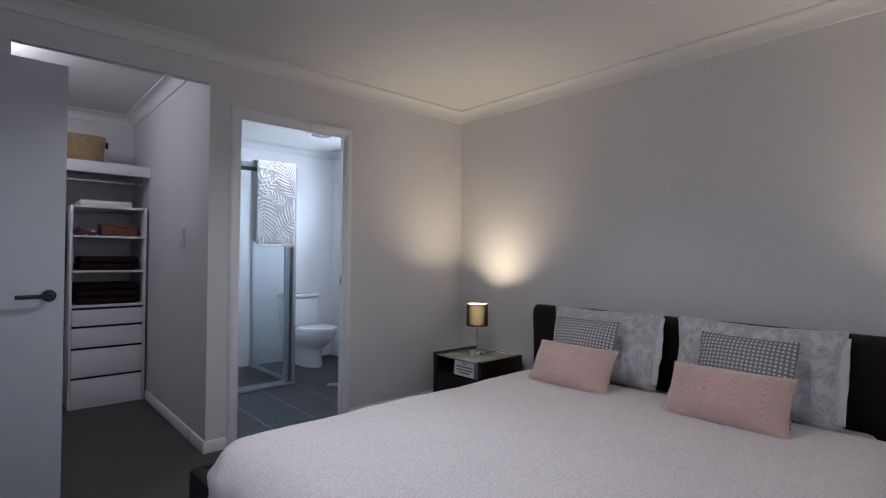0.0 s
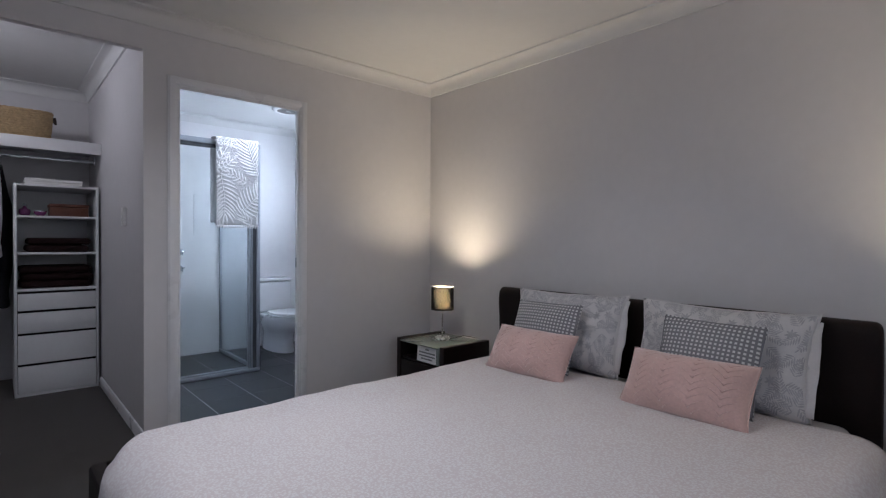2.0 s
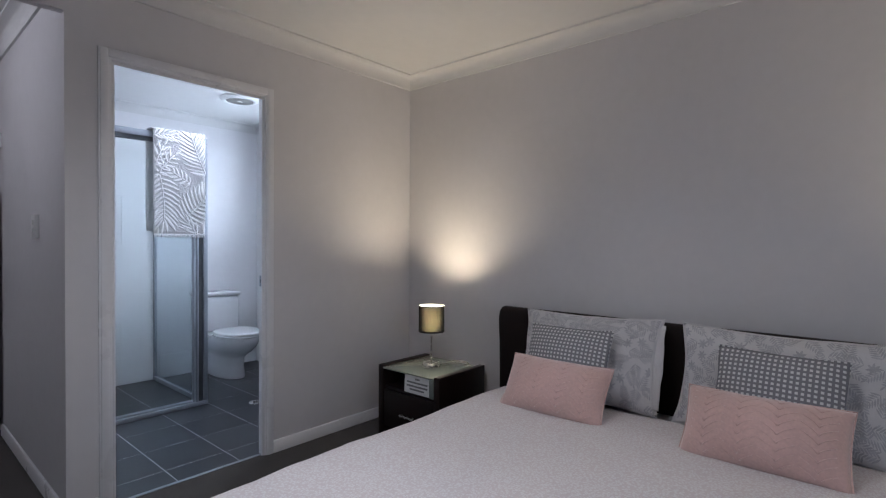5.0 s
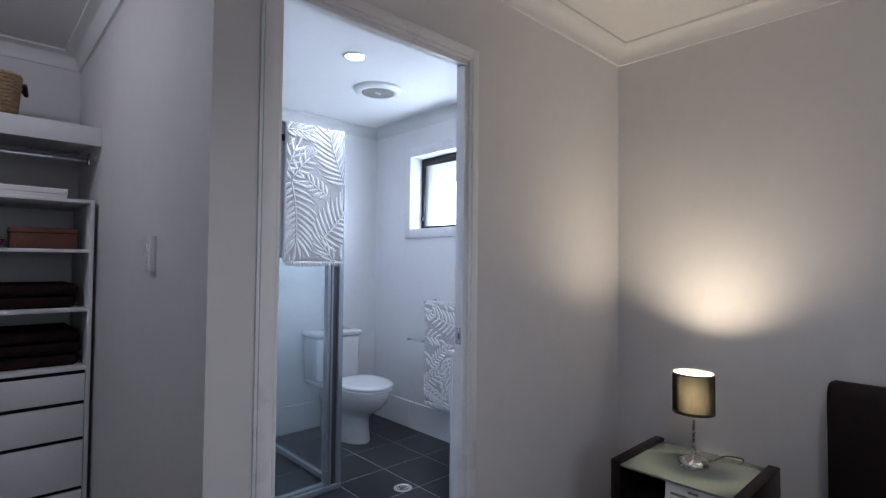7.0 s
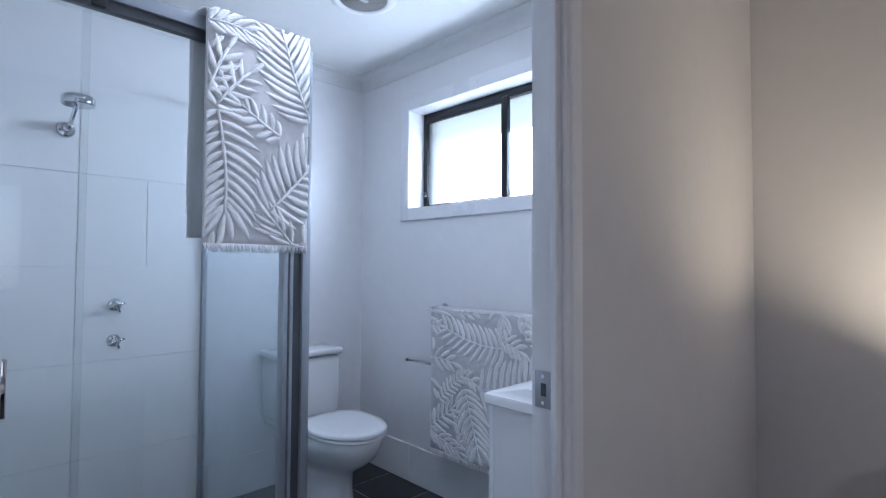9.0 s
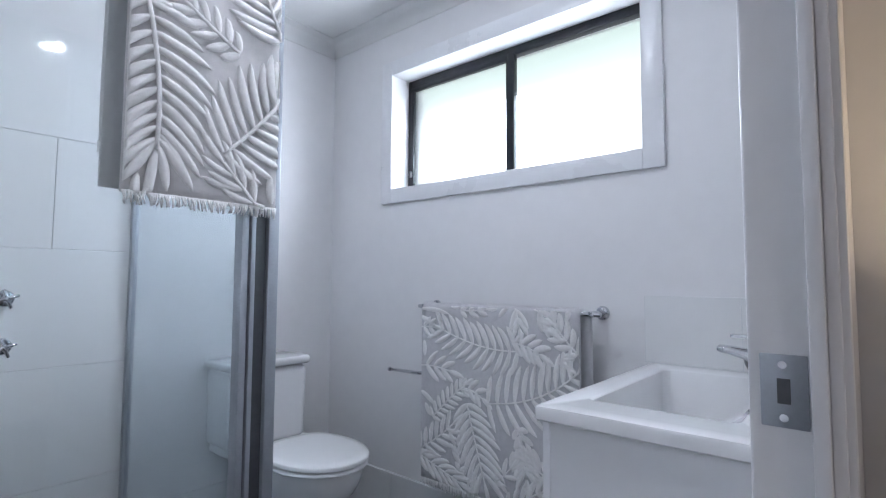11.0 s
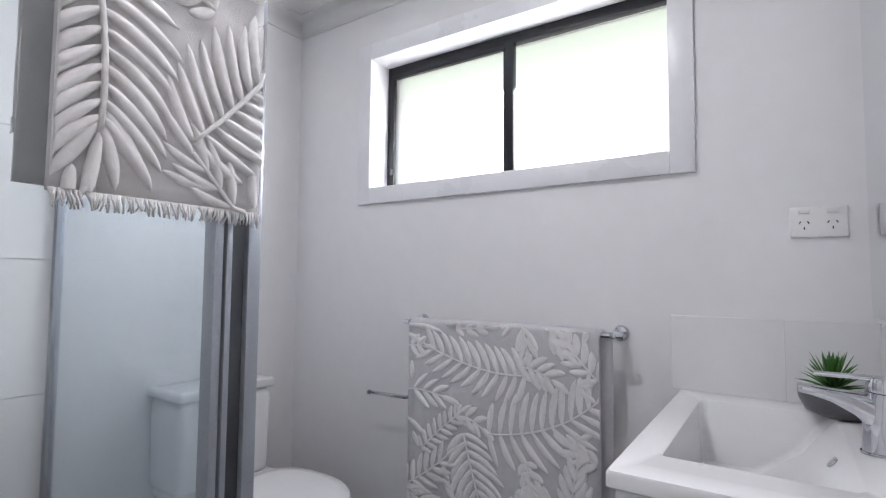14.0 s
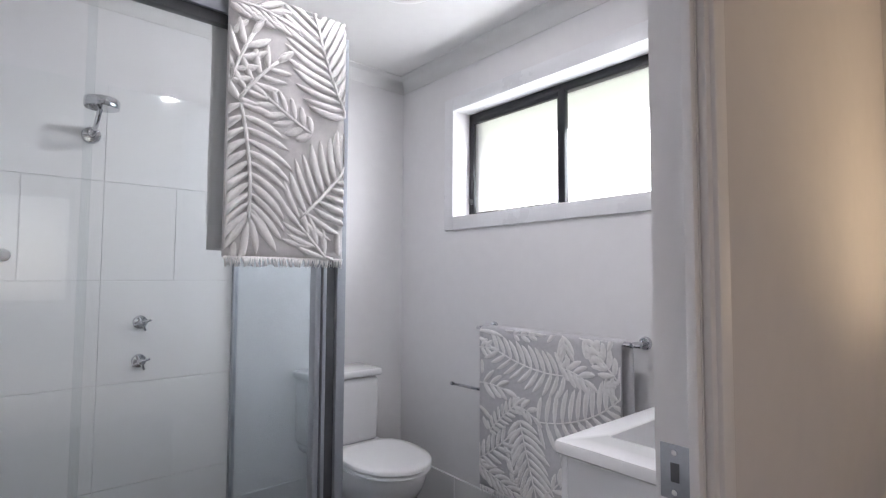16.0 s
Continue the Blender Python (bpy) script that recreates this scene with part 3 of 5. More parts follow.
def tile_piece(w, h, t, bev):
    bm = box(-w / 2, w / 2, -h / 2, h / 2, -t, 0, bev, seg=1)
    return bm


tile_meshes = {}


def lay_tile(parent, x0, x1, y0, y1, z, material, t=0.008, name="tile", m=None):
    key = (round(x1 - x0, 3), round(y1 - y0, 3), material.name)
    if key not in tile_meshes:
        tile_meshes[key] = mesh_of(name, tile_piece(x1 - x0, y1 - y0, t, 0.0012), material)
    ob = new(name, tile_meshes[key])
    ob.parent = parent
    ob.matrix_local = (m or Matrix()) @ Matrix.Translation(((x0 + x1) / 2, (y0 + y1) / 2, z))
    return ob


G = 0.0028
xs = [NIB + 0.106, 1.555, 1.885, 2.215, 2.545, 2.875, 3.205, XB]
ys = [Y1 + 0.034, 3.762, 4.095, 4.428, 4.761, 5.094, 5.427, BACK]
for xa, xb in zip(xs, xs[1:]):
    for ya, yb in zip(ys, ys[1:]):
        lay_tile(floor_b, xa + G, xb - G, ya + G, yb - G, 0.0, FLOOR_TILE, name="floor_tile")

tiled = setting("wall_shower_tiles", box(NIB + 0.106, 2.53, BACK - 0.008, BACK, 0, 2.012), TILE_JOINT, "large white glazed tiles on the shower wall", "wall")
zs = [0.0, 0.372, 0.787, 1.206, 1.610, 2.012]
txs = [NIB + 0.106, 1.735, 1.995, 2.262, 2.53]
back_m = Matrix.Translation((0, BACK - 0.008, 0)) @ Matrix.Rotation(radians(90), 4, "X")
for za, zb in zip(zs, zs[1:]):
    row = txs if za == 1.206 else [NIB + 0.106, 1.995, 2.53]
    for xa, xb in zip(row, row[1:]):
        lay_tile(tiled, xa + 0.001, xb - 0.001, za + 0.001, zb - 0.001, 0.006, WALL_TILE, name="wall_tile", m=back_m)
side_m = Matrix.Translation((NIB + 0.106, 0, 0)) @ Matrix.Rotation(radians(90), 4, "Z") @ Matrix.Rotation(radians(90), 4, "X")
tiled2 = setting("wall_shower_side_tiles", box(NIB + 0.106, NIB + 0.112, 4.70, BACK - 0.016, 0, 2.012), TILE_JOINT, "large white glazed tiles on the shower side wall", "wall")
for za, zb in zip(zs, zs[1:]):
    for ya, yb in ((4.70, 5.22), (5.22, BACK - 0.016)):
        lay_tile(tiled2, ya + 0.001, yb - 0.001, za + 0.001, zb - 0.001, 0.010, WALL_TILE, t=0.006, name="wall_tile", m=side_m)
# skirting tiles round the bathroom
sk = setting("baseboard_bath", box(XB - 0.006, XB, YB + 0.006, BACK, 0, 0.205), TILE_JOINT, "row of white skirting tiles along the bathroom wall", "baseboard")
east_m = Matrix.Translation((XB - 0.006, 0, 0)) @ Matrix.Rotation(radians(-90), 4, "Z") @ Matrix.Rotation(radians(90), 4, "X")
for ya, yb in ((3.66, 4.06), (4.06, 4.66), (4.66, 5.26), (5.26, BACK - 0.012)):
    lay_tile(sk, -yb + 0.001, -ya - 0.001, 0.002, 0.205, 0.006, WALL_TILE, t=0.006, name="skirting_tile", m=east_m)
sk2 = setting("baseboard_toilet", box(2.56, XB - 0.014, BACK - 0.006, BACK, 0, 0.205), TILE_JOINT, "row of white skirting tiles behind the toilet", "baseboard")
for xa, xb in ((2.56, 3.02), (3.02, XB - 0.014)):
    lay_tile(sk2, xa + 0.001, xb - 0.001, 0.002, 0.205, 0.006, WALL_TILE, t=0.006, name="skirting_tile", m=Matrix.Translation((0, BACK - 0.006, 0)) @ Matrix.Rotation(radians(90), 4, "X"))
# splashback over the vanity
VZ = 0.842
sp = setting("splashback_side", box(XB - 0.0094, XB, YB + 0.012, 4.082, VZ, 1.0555), TILE_JOINT, "low white tile splashback beside the basin", "splashback")
for ya, yb in ((YB + 0.012, 3.805), (3.805, 4.082)):
    lay_tile(sp, -yb + 0.0004, -ya - 0.0004, VZ + 0.001, 1.056, 0.005, WALL_TILE, t=0.005, name="splash_tile", m=Matrix.Translation((XB - 0.005, 0, 0)) @ Matrix.Rotation(radians(-90), 4, "Z") @ Matrix.Rotation(radians(90), 4, "X"))
sp2 = setting("splashback_back", box(2.72, XB - 0.010, YB + 0.006, YB + 0.0154, VZ, 1.0555), TILE_JOINT, "low white tile splashback behind the tap", "splashback")
for xa, xb in ((2.72, 3.10), (3.10, XB - 0.010)):
    lay_tile(sp2, -xb + 0.0004, -xa - 0.0004, VZ + 0.001, 1.056, 0.005, WALL_TILE, t=0.005, name="splash_tile", m=Matrix.Translation((0, YB + 0.011, 0)) @ Matrix.Rotation(radians(180), 4, "Z") @ Matrix.Rotation(radians(90), 4, "X"))


# ---- bedroom: bed ----
bed = thing("bed", "dark brown leather king bed with a padded headboard", "bed", (2.2, 1.61, 0))


def headboard():
    """A padded board, curved back at the top, with rounded upper corners."""
    bm = bmesh.new()
    y0, y1 = 0.625, 2.615
    prof = [(3.350, 0.15), (3.350, 0.45), (3.345, 0.66), (3.338, 0.75), (3.337, 0.80), (3.343, 0.832), (3.360, 0.849), (3.385, 0.852), (3.405, 0.840), (3.412, 0.81), (3.425, 0.70), (3.432, 0.5), (3.435, 0.15)]
    ys = [y0 + 0.028 * (1 - math.cos(math.pi / 2 * i / 10)) for i in range(11)]
    ys = ys + [y0 + 0.028 + (y1 - y0 - 0.056) * i / 60 for i in range(1, 60)] + [y0 + y1 - y for y in reversed(ys)]
    rings = []
    for y in ys:
        e = min(y - y0, y1 - y)
        q = max(0, 1 - e / 0.028)
        drop = 0.028 * (1 - math.sqrt(max(0, 1 - q * q)))
        seam = 0.010 * math.exp(-((y - 1.61) / 0.012) ** 2)
        thin = 0.012 * max(0, 1 - e / 0.03) ** 2
        rings.append([bm.verts.new((x + (seam + thin if x < 3.38 else -thin), y, z - drop * max(0, (z - 0.5) / 0.36))) for x, z in prof])
    for a, b in zip(rings, rings[1:]):
        for j in range(len(prof)):
            k = (j + 1) % len(prof)
            bm.faces.new((a[j], a[k], b[k], b[j]))
    bm.faces.new(rings[0])
    bm.faces.new(rings[-1])
    return bm


part("headboard", headboard(), LEATHER, bed, "padded dark brown leather headboard", 60)
for y0 in (0.70, 2.44):
    part("side_rail", box(1.06, 3.36, y0, y0 + 0.08, 0.12, 0.34, 0.02), LEATHER, bed)
part("foot_rail", box(1.03, 1.11, 0.70, 2.52, 0.12, 0.34, 0.02), LEATHER, bed)
for lx in (1.10, 3.30):
    for ly in (0.76, 2.42):
        part("leg", rod((lx, ly, 0), (lx, ly, 0.13), 0.022, 0.03), ESPRESSO, bed)
part("slat_base", box(1.10, 3.34, 0.78, 2.44, 0.16, 0.20), ESPRESSO, bed)
mattress = thing("mattress", "pale sheeted mattress on the bed base", "mattress", (2.2, 1.58, 0.2))
part("ticking", box(1.10, 3.335, 0.72, 2.44, 0.20, 0.425, 0.05, seg=4), SHEET, mattress)
part("fitted_sheet", box(2.9, 3.338, 0.700, 2.460, 0.24, 0.432, 0.05, seg=4), SHEET, mattress, "pale grey cotton sheet showing by the pillows")


def quilt_point(u, v):
    """u runs from the foot to the head, v across; the quilt swells over the mattress and hangs at the foot and both sides."""
    x0, x1, y0, y1 = 1.0, 3.16, 0.555, 2.490
    s, c = (v - 0.5) * 2, None
    hang = 0.30
    # across: hang, round edge, top
    L = (y1 - y0) / 2
    k = abs(s) * (L + hang)
    if k < L - 0.12:
        yy, dz = k, 0.0
    else:
        q = k - (L - 0.12)
        r = 0.12
        a = min(q / r, math.pi / 2)
        yy = L - 0.12 + r * math.sin(a)
        dz = r * (1 - math.cos(a)) + max(0, q - r * math.pi / 2)
    y = (y0 + y1) / 2 + math.copysign(yy, s)
    ku = (1 - u) * (x1 - x0 + hang)
    lim = x1 - x0 - 0.22
    if ku < lim:
        x, dx = x1 - ku, 0.0
    else:
        q = ku - lim
        r = 0.22
        a = min(q / r, math.pi / 2)
        x = x1 - lim - r * math.sin(a)
        dx = r * (1 - math.cos(a)) + max(0, q - r * math.pi / 2)
    z = 0.462 - (dz ** 1.6 + dx ** 1.6) ** (1 / 1.6)
    z = max(z, 0.165 + 0.02 * noise.noise((x * 3, y * 3, 0)))
    # rounded foot corners
    fx, fy = max(0, (1.0 + 0.34) - x), max(0, yy - (L - 0.34))
    d = math.hypot(fx, fy)
    if fx > 0 and fy > 0 and d > 0.30:
        f = 0.30 / d + (1 - 0.30 / d) * 0.5
        x = 1.34 - fx * f
        y = (y0 + y1) / 2 + math.copysign(L - 0.34 + fy * f, s)
    z += 0.010 * noise.noise((x * 2.2, y * 2.2, 1.3)) + 0.005 * noise.noise((x * 7, y * 7, 4.1)) + 0.0018 * noise.noise((x * 19, y * 23, 2))
    if dz > 0.08 or dx > 0.08:
        w = 0.012 * math.sin(9 * x + 3 * y) + 0.010 * noise.noise((x * 5, y * 5, 7))
        x += w if dx > 0.08 else 0
        y += math.copysign(w, s) if dz > 0.08 else 0
    if u > 0.985:
        z -= 0.014
    return Vector((x, y, z))


quilt = thing("quilt", "pale grey-pink sprigged cotton quilt spread over the bed", "quilt", (2.1, 1.53, 0.45))
thicken(part("cover", grid_sheet(quilt_point, 96, 110), QUILT, quilt, "", 180), 0.012)

hem_rows = [quilt_point(0, i / 120) + Vector((0, 0, 0.003)) for i in range(121)]
part("stitched_hem", tube(hem_rows, 0.006, 6), QUILT, quilt, "corded quilt edge", 180)


def puff(u, v, w, h, t, pinch=0.10, seed=0.0, ripple=0.004, sg=1):
    """A point on a stuffed cushion's face, u and v from -1 to 1: middle swollen, sides drawn in between pointed corners."""
    e = max(0.0, 1 - abs(u) ** 2.4) * max(0.0, 1 - abs(v) ** 2.4)
    x = u * w / 2 * (1 - pinch * 0.5 * (1 - v * v) * u * u)
    y = v * h / 2 * (1 - pinch * 0.5 * (1 - u * u) * v * v)
    z = sg * t / 2 * e ** 0.58
    z += ripple * e * noise.noise((x * 11 + seed, y * 11, sg + seed)) + ripple * 1.5 * e * noise.noise((x * 4 + seed, y * 5, seed))
    edge = max(abs(u), abs(v)) ** 6
    z += ripple * 0.9 * edge * noise.noise((x * 9 + seed, y * 9 + seed, 3))
    return Vector((x, y, z))


def cushion_mesh(w, h, t, nx=40, ny=30, **k):
    """A stuffed cushion in its own plane: x across, y up, z out; corners drawn in a little."""
    bm = bmesh.new()
    for sg in (1, -1):
        vs = [[bm.verts.new(puff(2 * i / nx - 1, 2 * j / ny - 1, w, h, t, sg=sg, **k)) for j in range(ny + 1)] for i in range(nx + 1)]
        for i in range(nx):
            for j in range(ny):
                bm.faces.new((vs[i][j], vs[i + 1][j], vs[i + 1][j + 1], vs[i][j + 1]))
    bmesh.ops.remove_doubles(bm, verts=bm.verts, dist=0.0004)
    return bm


def cushion(name, label, w, h, t, material, foot, lean, turn=0, roll=0, group="", extra=None, **k):
    """Stands on its lower edge at foot, leaning back towards +x by lean degrees."""
    ob = thing(name, label, "pillow" if "pillow" in name else "cushion", foot, group)
    ob.rotation_euler = (Matrix.Rotation(radians(turn), 3, "Z") @ Matrix.Rotation(radians(-90), 3, "Z") @ Matrix.Rotation(radians(90 - lean), 3, "X") @ Matrix.Rotation(radians(roll), 3, "Z")).to_euler()
    bm = cushion_mesh(w, h, t, **k)
    bmesh.ops.translate(bm, vec=(0, h / 2, 0), verts=bm.verts)
    c = new("cover", mesh_of("cover", bm, material, 180))
    c.parent = ob
    rim = []
    for i in range(80):
        a = 2 * math.pi * i / 80
        cu, sv = math.cos(a), math.sin(a)
        m = 1 / max(abs(cu), abs(sv))
        rim.append(puff(cu * m, sv * m, w, h, t, **k) + Vector((0, h / 2, 0)))
    bm = bmesh.new()
    rr = 0.0035
    tube(rim + [rim[0]], rr, 6, bm)
    pp = new("seam_piping", mesh_of("seam_piping", bm, material, 180))
    pp.parent = ob
    if extra:
        extra(ob, w, h, t, material, k)
    return ob


def printed_leaves(ob, w, h, t, material, k):
    """The open hem of a pillowcase at one end, and its print: grey fern sprays scattered over the front."""
    bm = grid_sheet(lambda u, v: Vector((w / 2 * 0.885 + 0.050 * u, 0.03 + (h - 0.06) * v, 0.010 * math.sin(v * 9) * u + 0.005 * math.sin(v * 23 + 1) * u)), 5, 24)
    p = new("open_flap", mesh_of("open_flap", bm, material, 180))
    p.parent = ob
    thicken(p, 0.004, 0)
    rng = random.Random(int(k["seed"]) + 20)
    bm = bmesh.new()

    def on(x, y):
        u, v = min(max(2 * x / w, -0.97), 0.97), min(max(2 * y / h, -0.97), 0.97)
        return puff(u, v, w, h, t, **k) + Vector((0, h / 2, 0.0016))

    def blade(x, y, ang, ln, wd):
        rows = []
        for i in range(6):
            q = i / 5
            cx, cy = x + math.cos(ang) * ln * q, y + math.sin(ang) * ln * q
            hw = wd * (math.sin(math.pi * (0.04 + 0.92 * q)) ** 0.8)
            rows.append([bm.verts.new(on(cx - math.sin(ang) * hw * o, cy + math.cos(ang) * hw * o)) for o in (-1, 0, 1)])
        for A, B in zip(rows, rows[1:]):
            for j in (0, 1):
                bm.faces.new((A[j], A[j + 1], B[j + 1], B[j]))

    for gx in range(13):
        for gy in range(8):
            x = -w / 2 + w * (gx + 0.5 + rng.uniform(-0.35, 0.35)) / 13
            y = -h / 2 + h * (gy + 0.5 + rng.uniform(-0.35, 0.35)) / 8
            ang = rng.uniform(0, 6.28)
            if rng.random() < 0.22:
                for j in range(7):
                    blade(x, y, ang + j * 0.9, 0.024, 0.0046)
                continue
            for i in range(6):
                q = 0.0115 * (i - 3)
                bx, by = x + math.cos(ang) * q, y + math.sin(ang) * q
                for sg in (-1, 1):
                    blade(bx, by, ang + sg * 0.85, 0.036 - 0.0036 * i, 0.0034)
            blade(x + math.cos(ang) * 0.028, y + math.sin(ang) * 0.028, ang, 0.026, 0.0034)
    p = tagged(new("leaf_print", mesh_of("leaf_print", bm, PRINT_INK, 180)), "grey fern sprays printed on the pillowcase", "", "", "stuff")
    p.parent = ob


def chevrons(ob, w, h, t, material, k):
    """Stitched feather lines standing up a little from the velvet."""
    bm = bmesh.new()
    for cx in (-0.66, -0.22, 0.22, 0.66):
        for r in range(9):
            for sg in (-1, 1):
                pts = []
                for q in range(7):
                    u = cx + sg * q / 6 * 0.20
                    v = -0.95 + r * 0.21 + (q / 6) ** 0.7 * 0.26
                    if abs(u) < 0.95 and abs(v) < 0.93:
                        pts.append(puff(u, v, w, h, t, **k) + Vector((0, h / 2, 0)))
                if len(pts) > 2:
                    tube(pts, 0.0024, 6, bm, 0.5)
    p = new("stitching", mesh_of("stitching", bm, material, 180))
    p.parent = ob


ZB = 0.470
cushion("pillow", "white and grey leaf-print pillow propped on the headboard", 0.74, 0.445, 0.17, PILLOW_PRINT, (3.165, 2.00, ZB - 0.025), 17, roll=1.0, group="printed pillows", extra=printed_leaves, seed=1.0, ripple=0.020, pinch=0.16)
cushion("pillow", "white and grey leaf-print pillow leaning by the bed's far side", 0.755, 0.445, 0.17, PILLOW_PRINT, (3.165, 1.185, ZB - 0.025), 17, roll=-0.5, group="printed pillows", extra=printed_leaves, seed=5.0, ripple=0.020, pinch=0.16)
cushion("cushion", "grey cushion with rows of small white squares", 0.43, 0.38, 0.13, CHECK, (2.995, 2.03, ZB - 0.005), 22, roll=0.5, group="check cushions", seed=2.0, ripple=0.008)
cushion("cushion", "grey cushion with rows of small white squares, tilted", 0.42, 0.38, 0.13, CHECK, (2.995, 1.17, ZB - 0.005), 22, roll=-1.0, group="check cushions", seed=3.0, ripple=0.008)
cushion("cushion", "dusty pink velvet lumbar cushion with stitched feather lines", 0.50, 0.275, 0.20, PINK, (2.855, 2.01, ZB - 0.025), 33, turn=4, roll=-1.0, group="pink cushions", extra=chevrons, seed=7.0, ripple=0.010)
cushion("cushion", "dusty pink velvet lumbar cushion with stitched feather lines, turned", 0.52, 0.275, 0.20, PINK, (2.845, 1.19, ZB - 0.025), 33, turn=-1, roll=0.5, group="pink cushions", extra=chevrons, seed=8.0, ripple=0.010)


# ---- bedside tables and lamps ----
def nightstand(y, label):
    ns = thing("nightstand", label, "bedside table", (3.22, y, 0), "bedside tables")
    a, b = y - 0.262, y + 0.262
    x0, x1, H = 3.005, 3.445, 0.447
    for ya in (a, b - 0.045):
        part("side_panel", box(x0, x1, ya, ya + 0.045, 0, H, 0.004), ESPRESSO, ns)
    part("back_panel", box(x1 - 0.02, x1, a + 0.045, b - 0.045, 0.05, H - 0.03), ESPRESSO, ns)
    part("shelf", box(x0 + 0.02, x1 - 0.02, a + 0.045, b - 0.045, 0.297, 0.315), ESPRESSO, ns)
    part("bottom_panel", box(x0 + 0.02, x1 - 0.02, a + 0.045, b - 0.045, 0.04, 0.06), ESPRESSO, ns)
    dr = part("drawer_front", box(x0 + 0.004, x0 + 0.022, a + 0.048, b - 0.048, 0.065, 0.295, 0.002), ESPRESSO, ns)
    part("drawer_handle", box(x0 - 0.018, x0 - 0.008, y - 0.055, y + 0.055, 0.157, 0.169, 0.002), STEEL, dr, "slim brushed steel bar handle")
    for hy in (y - 0.045, y + 0.045):
        part("handle_post", box(x0 - 0.010, x0 + 0.006, hy - 0.004, hy + 0.004, 0.159, 0.167), STEEL, dr)
    part("glass_top", box(x0 - 0.004, x1 - 0.02, a + 0.046, b - 0.046, H - 0.020, H - 0.010, 0.002), TABLE_GLASS, ns, "frosted greenish glass top")
    part("glass_front", box(x0 - 0.002, x0 + 0.006, a + 0.046, a + 0.080, 0.316, H - 0.022, 0.002), TABLE_GLASS, ns, "frosted glass panel turned down at the front")
    return ns


nightstand(3.05, "espresso wood bedside table with frosted glass top and drawer")
nightstand(0.24, "espresso wood bedside table in shadow beyond the bed")


def table_lamp(y, label):
    lp = thing("table_lamp", label, "lamp", (3.222, y, 0.437), "bedside lamps")
    z0 = 0.437
    part("base", lathe([(0.0, 0), (0.056, 0), (0.058, 0.004), (0.057, 0.020), (0.052, 0.026), (0.010, 0.028)], (3.222, y, z0), cap=False), STEEL, lp, "round brushed steel foot", 50)
    part("stem", rod((3.222, y, z0 + 0.026), (3.222, y, 0.70), 0.006), STEEL, lp)
    bm = bmesh.new()
    lathe([(0.080, 0.665), (0.080, 0.827)], (3.222, y, 0), 48, bm, cap=False)
    lining = lathe([(0.0775, 0.667), (0.0775, 0.825)], (3.222, y, 0), 48, cap=False)
    part("shade_lining", lining, LINING, lp, "white inner lining", 180)
    thicken(part("shade", bm, SHADE, lp, "sheer black drum shade glowing from within", 180), 0.0012)
    # thin radial strips added so the drum darkens towards its edges
    fins = bmesh.new()
    for i in range(190):
        a = 2 * math.pi * i / 190
        c, sn = math.cos(a), math.sin(a)
        f = [fins.verts.new((3.222 + r * c - o * sn, y + r * sn + o * c, z)) for z in (0.666, 0.826) for r, o in ((0.0804, -0.0002), (0.0822, -0.0002), (0.0822, 0.0002), (0.0804, 0.0002))]
        for j in range(4):
            fins.faces.new((f[j], f[(j + 1) % 4], f[4 + (j + 1) % 4], f[4 + j]))
    part("shade_fins", fins, CORD, lp, "fine upright black fins that darken the shade edges", 0)
    # hidden disc added to hold back the bulb's downward light
    part("bulb_light_stop", lathe([(0.008, 0.671), (0.064, 0.671), (0.065, 0.673), (0.008, 0.674)], (3.222, y, 0), 40, cap=False), PLASTIC, lp, "unseen white disc added to block light below the bulb", 60)
    for za, zb in ((0.660, 0.672), (0.822, 0.829)):
        bm = lathe([(0.0788, za), (0.0828, za), (0.0828, zb), (0.0788, zb), (0.0788, za)], (3.222, y, 0), 48, cap=False)
        part("shade_trim", bm, CORD, lp, "black trim ring", 60)
    bm = bmesh.new()
    for a in (0, 120, 240):
        rod((3.222, y, 0.69), (3.222 + 0.079 * math.cos(radians(a)), y + 0.079 * math.sin(radians(a)), 0.672), 0.0015, n=6, bm=bm)
    part("spider", bm, STEEL, lp)
    part("bulb_holder", rod((3.222, y, 0.685), (3.222, y, 0.726), 0.013), PLASTIC, lp)
    b = part("bulb", lathe([(0.004, 0.722), (0.012, 0.728), (0.023, 0.752), (0.024, 0.768), (0.017, 0.786), (0.004, 0.793)], (3.222, y, 0), 20), BULB_GLOW, lp, "lit frosted bulb", 180)
    b.visible_shadow = False
    part("cord", tube([(3.262, y - 0.02, z0 + 0.005), (3.31, y - 0.05, z0 + 0.012), (3.36, y - 0.075, z0 + 0.026), (3.41, y - 0.10, z0 + 0.016), (3.45, y - 0.12, z0 + 0.004), (3.47, y - 0.125, z0 - 0.06), (3.475, y - 0.13, 0.2)], 0.0028, 8), CORD, lp, "thin black power cord", 180)
    return lp


table_lamp(3.05, "lit bedside lamp with sheer black shade and steel stem")
table_lamp(0.24, "lit bedside lamp with sheer black shade beyond the bed")

card = thing("notice_card", "small printed notice card standing in the bedside table", "card", (3.02, 2.976, 0.316))
cardm = Matrix.Translation((3.016, 2.976, 0.370)) @ Matrix.Rotation(radians(4), 4, "Y")
bm = box(-0.0015, 0.0015, -0.106, 0.106, -0.0535, 0.054)
bmesh.ops.transform(bm, matrix=cardm, verts=bm.verts)
part("sheet", bm, PAPER, card)
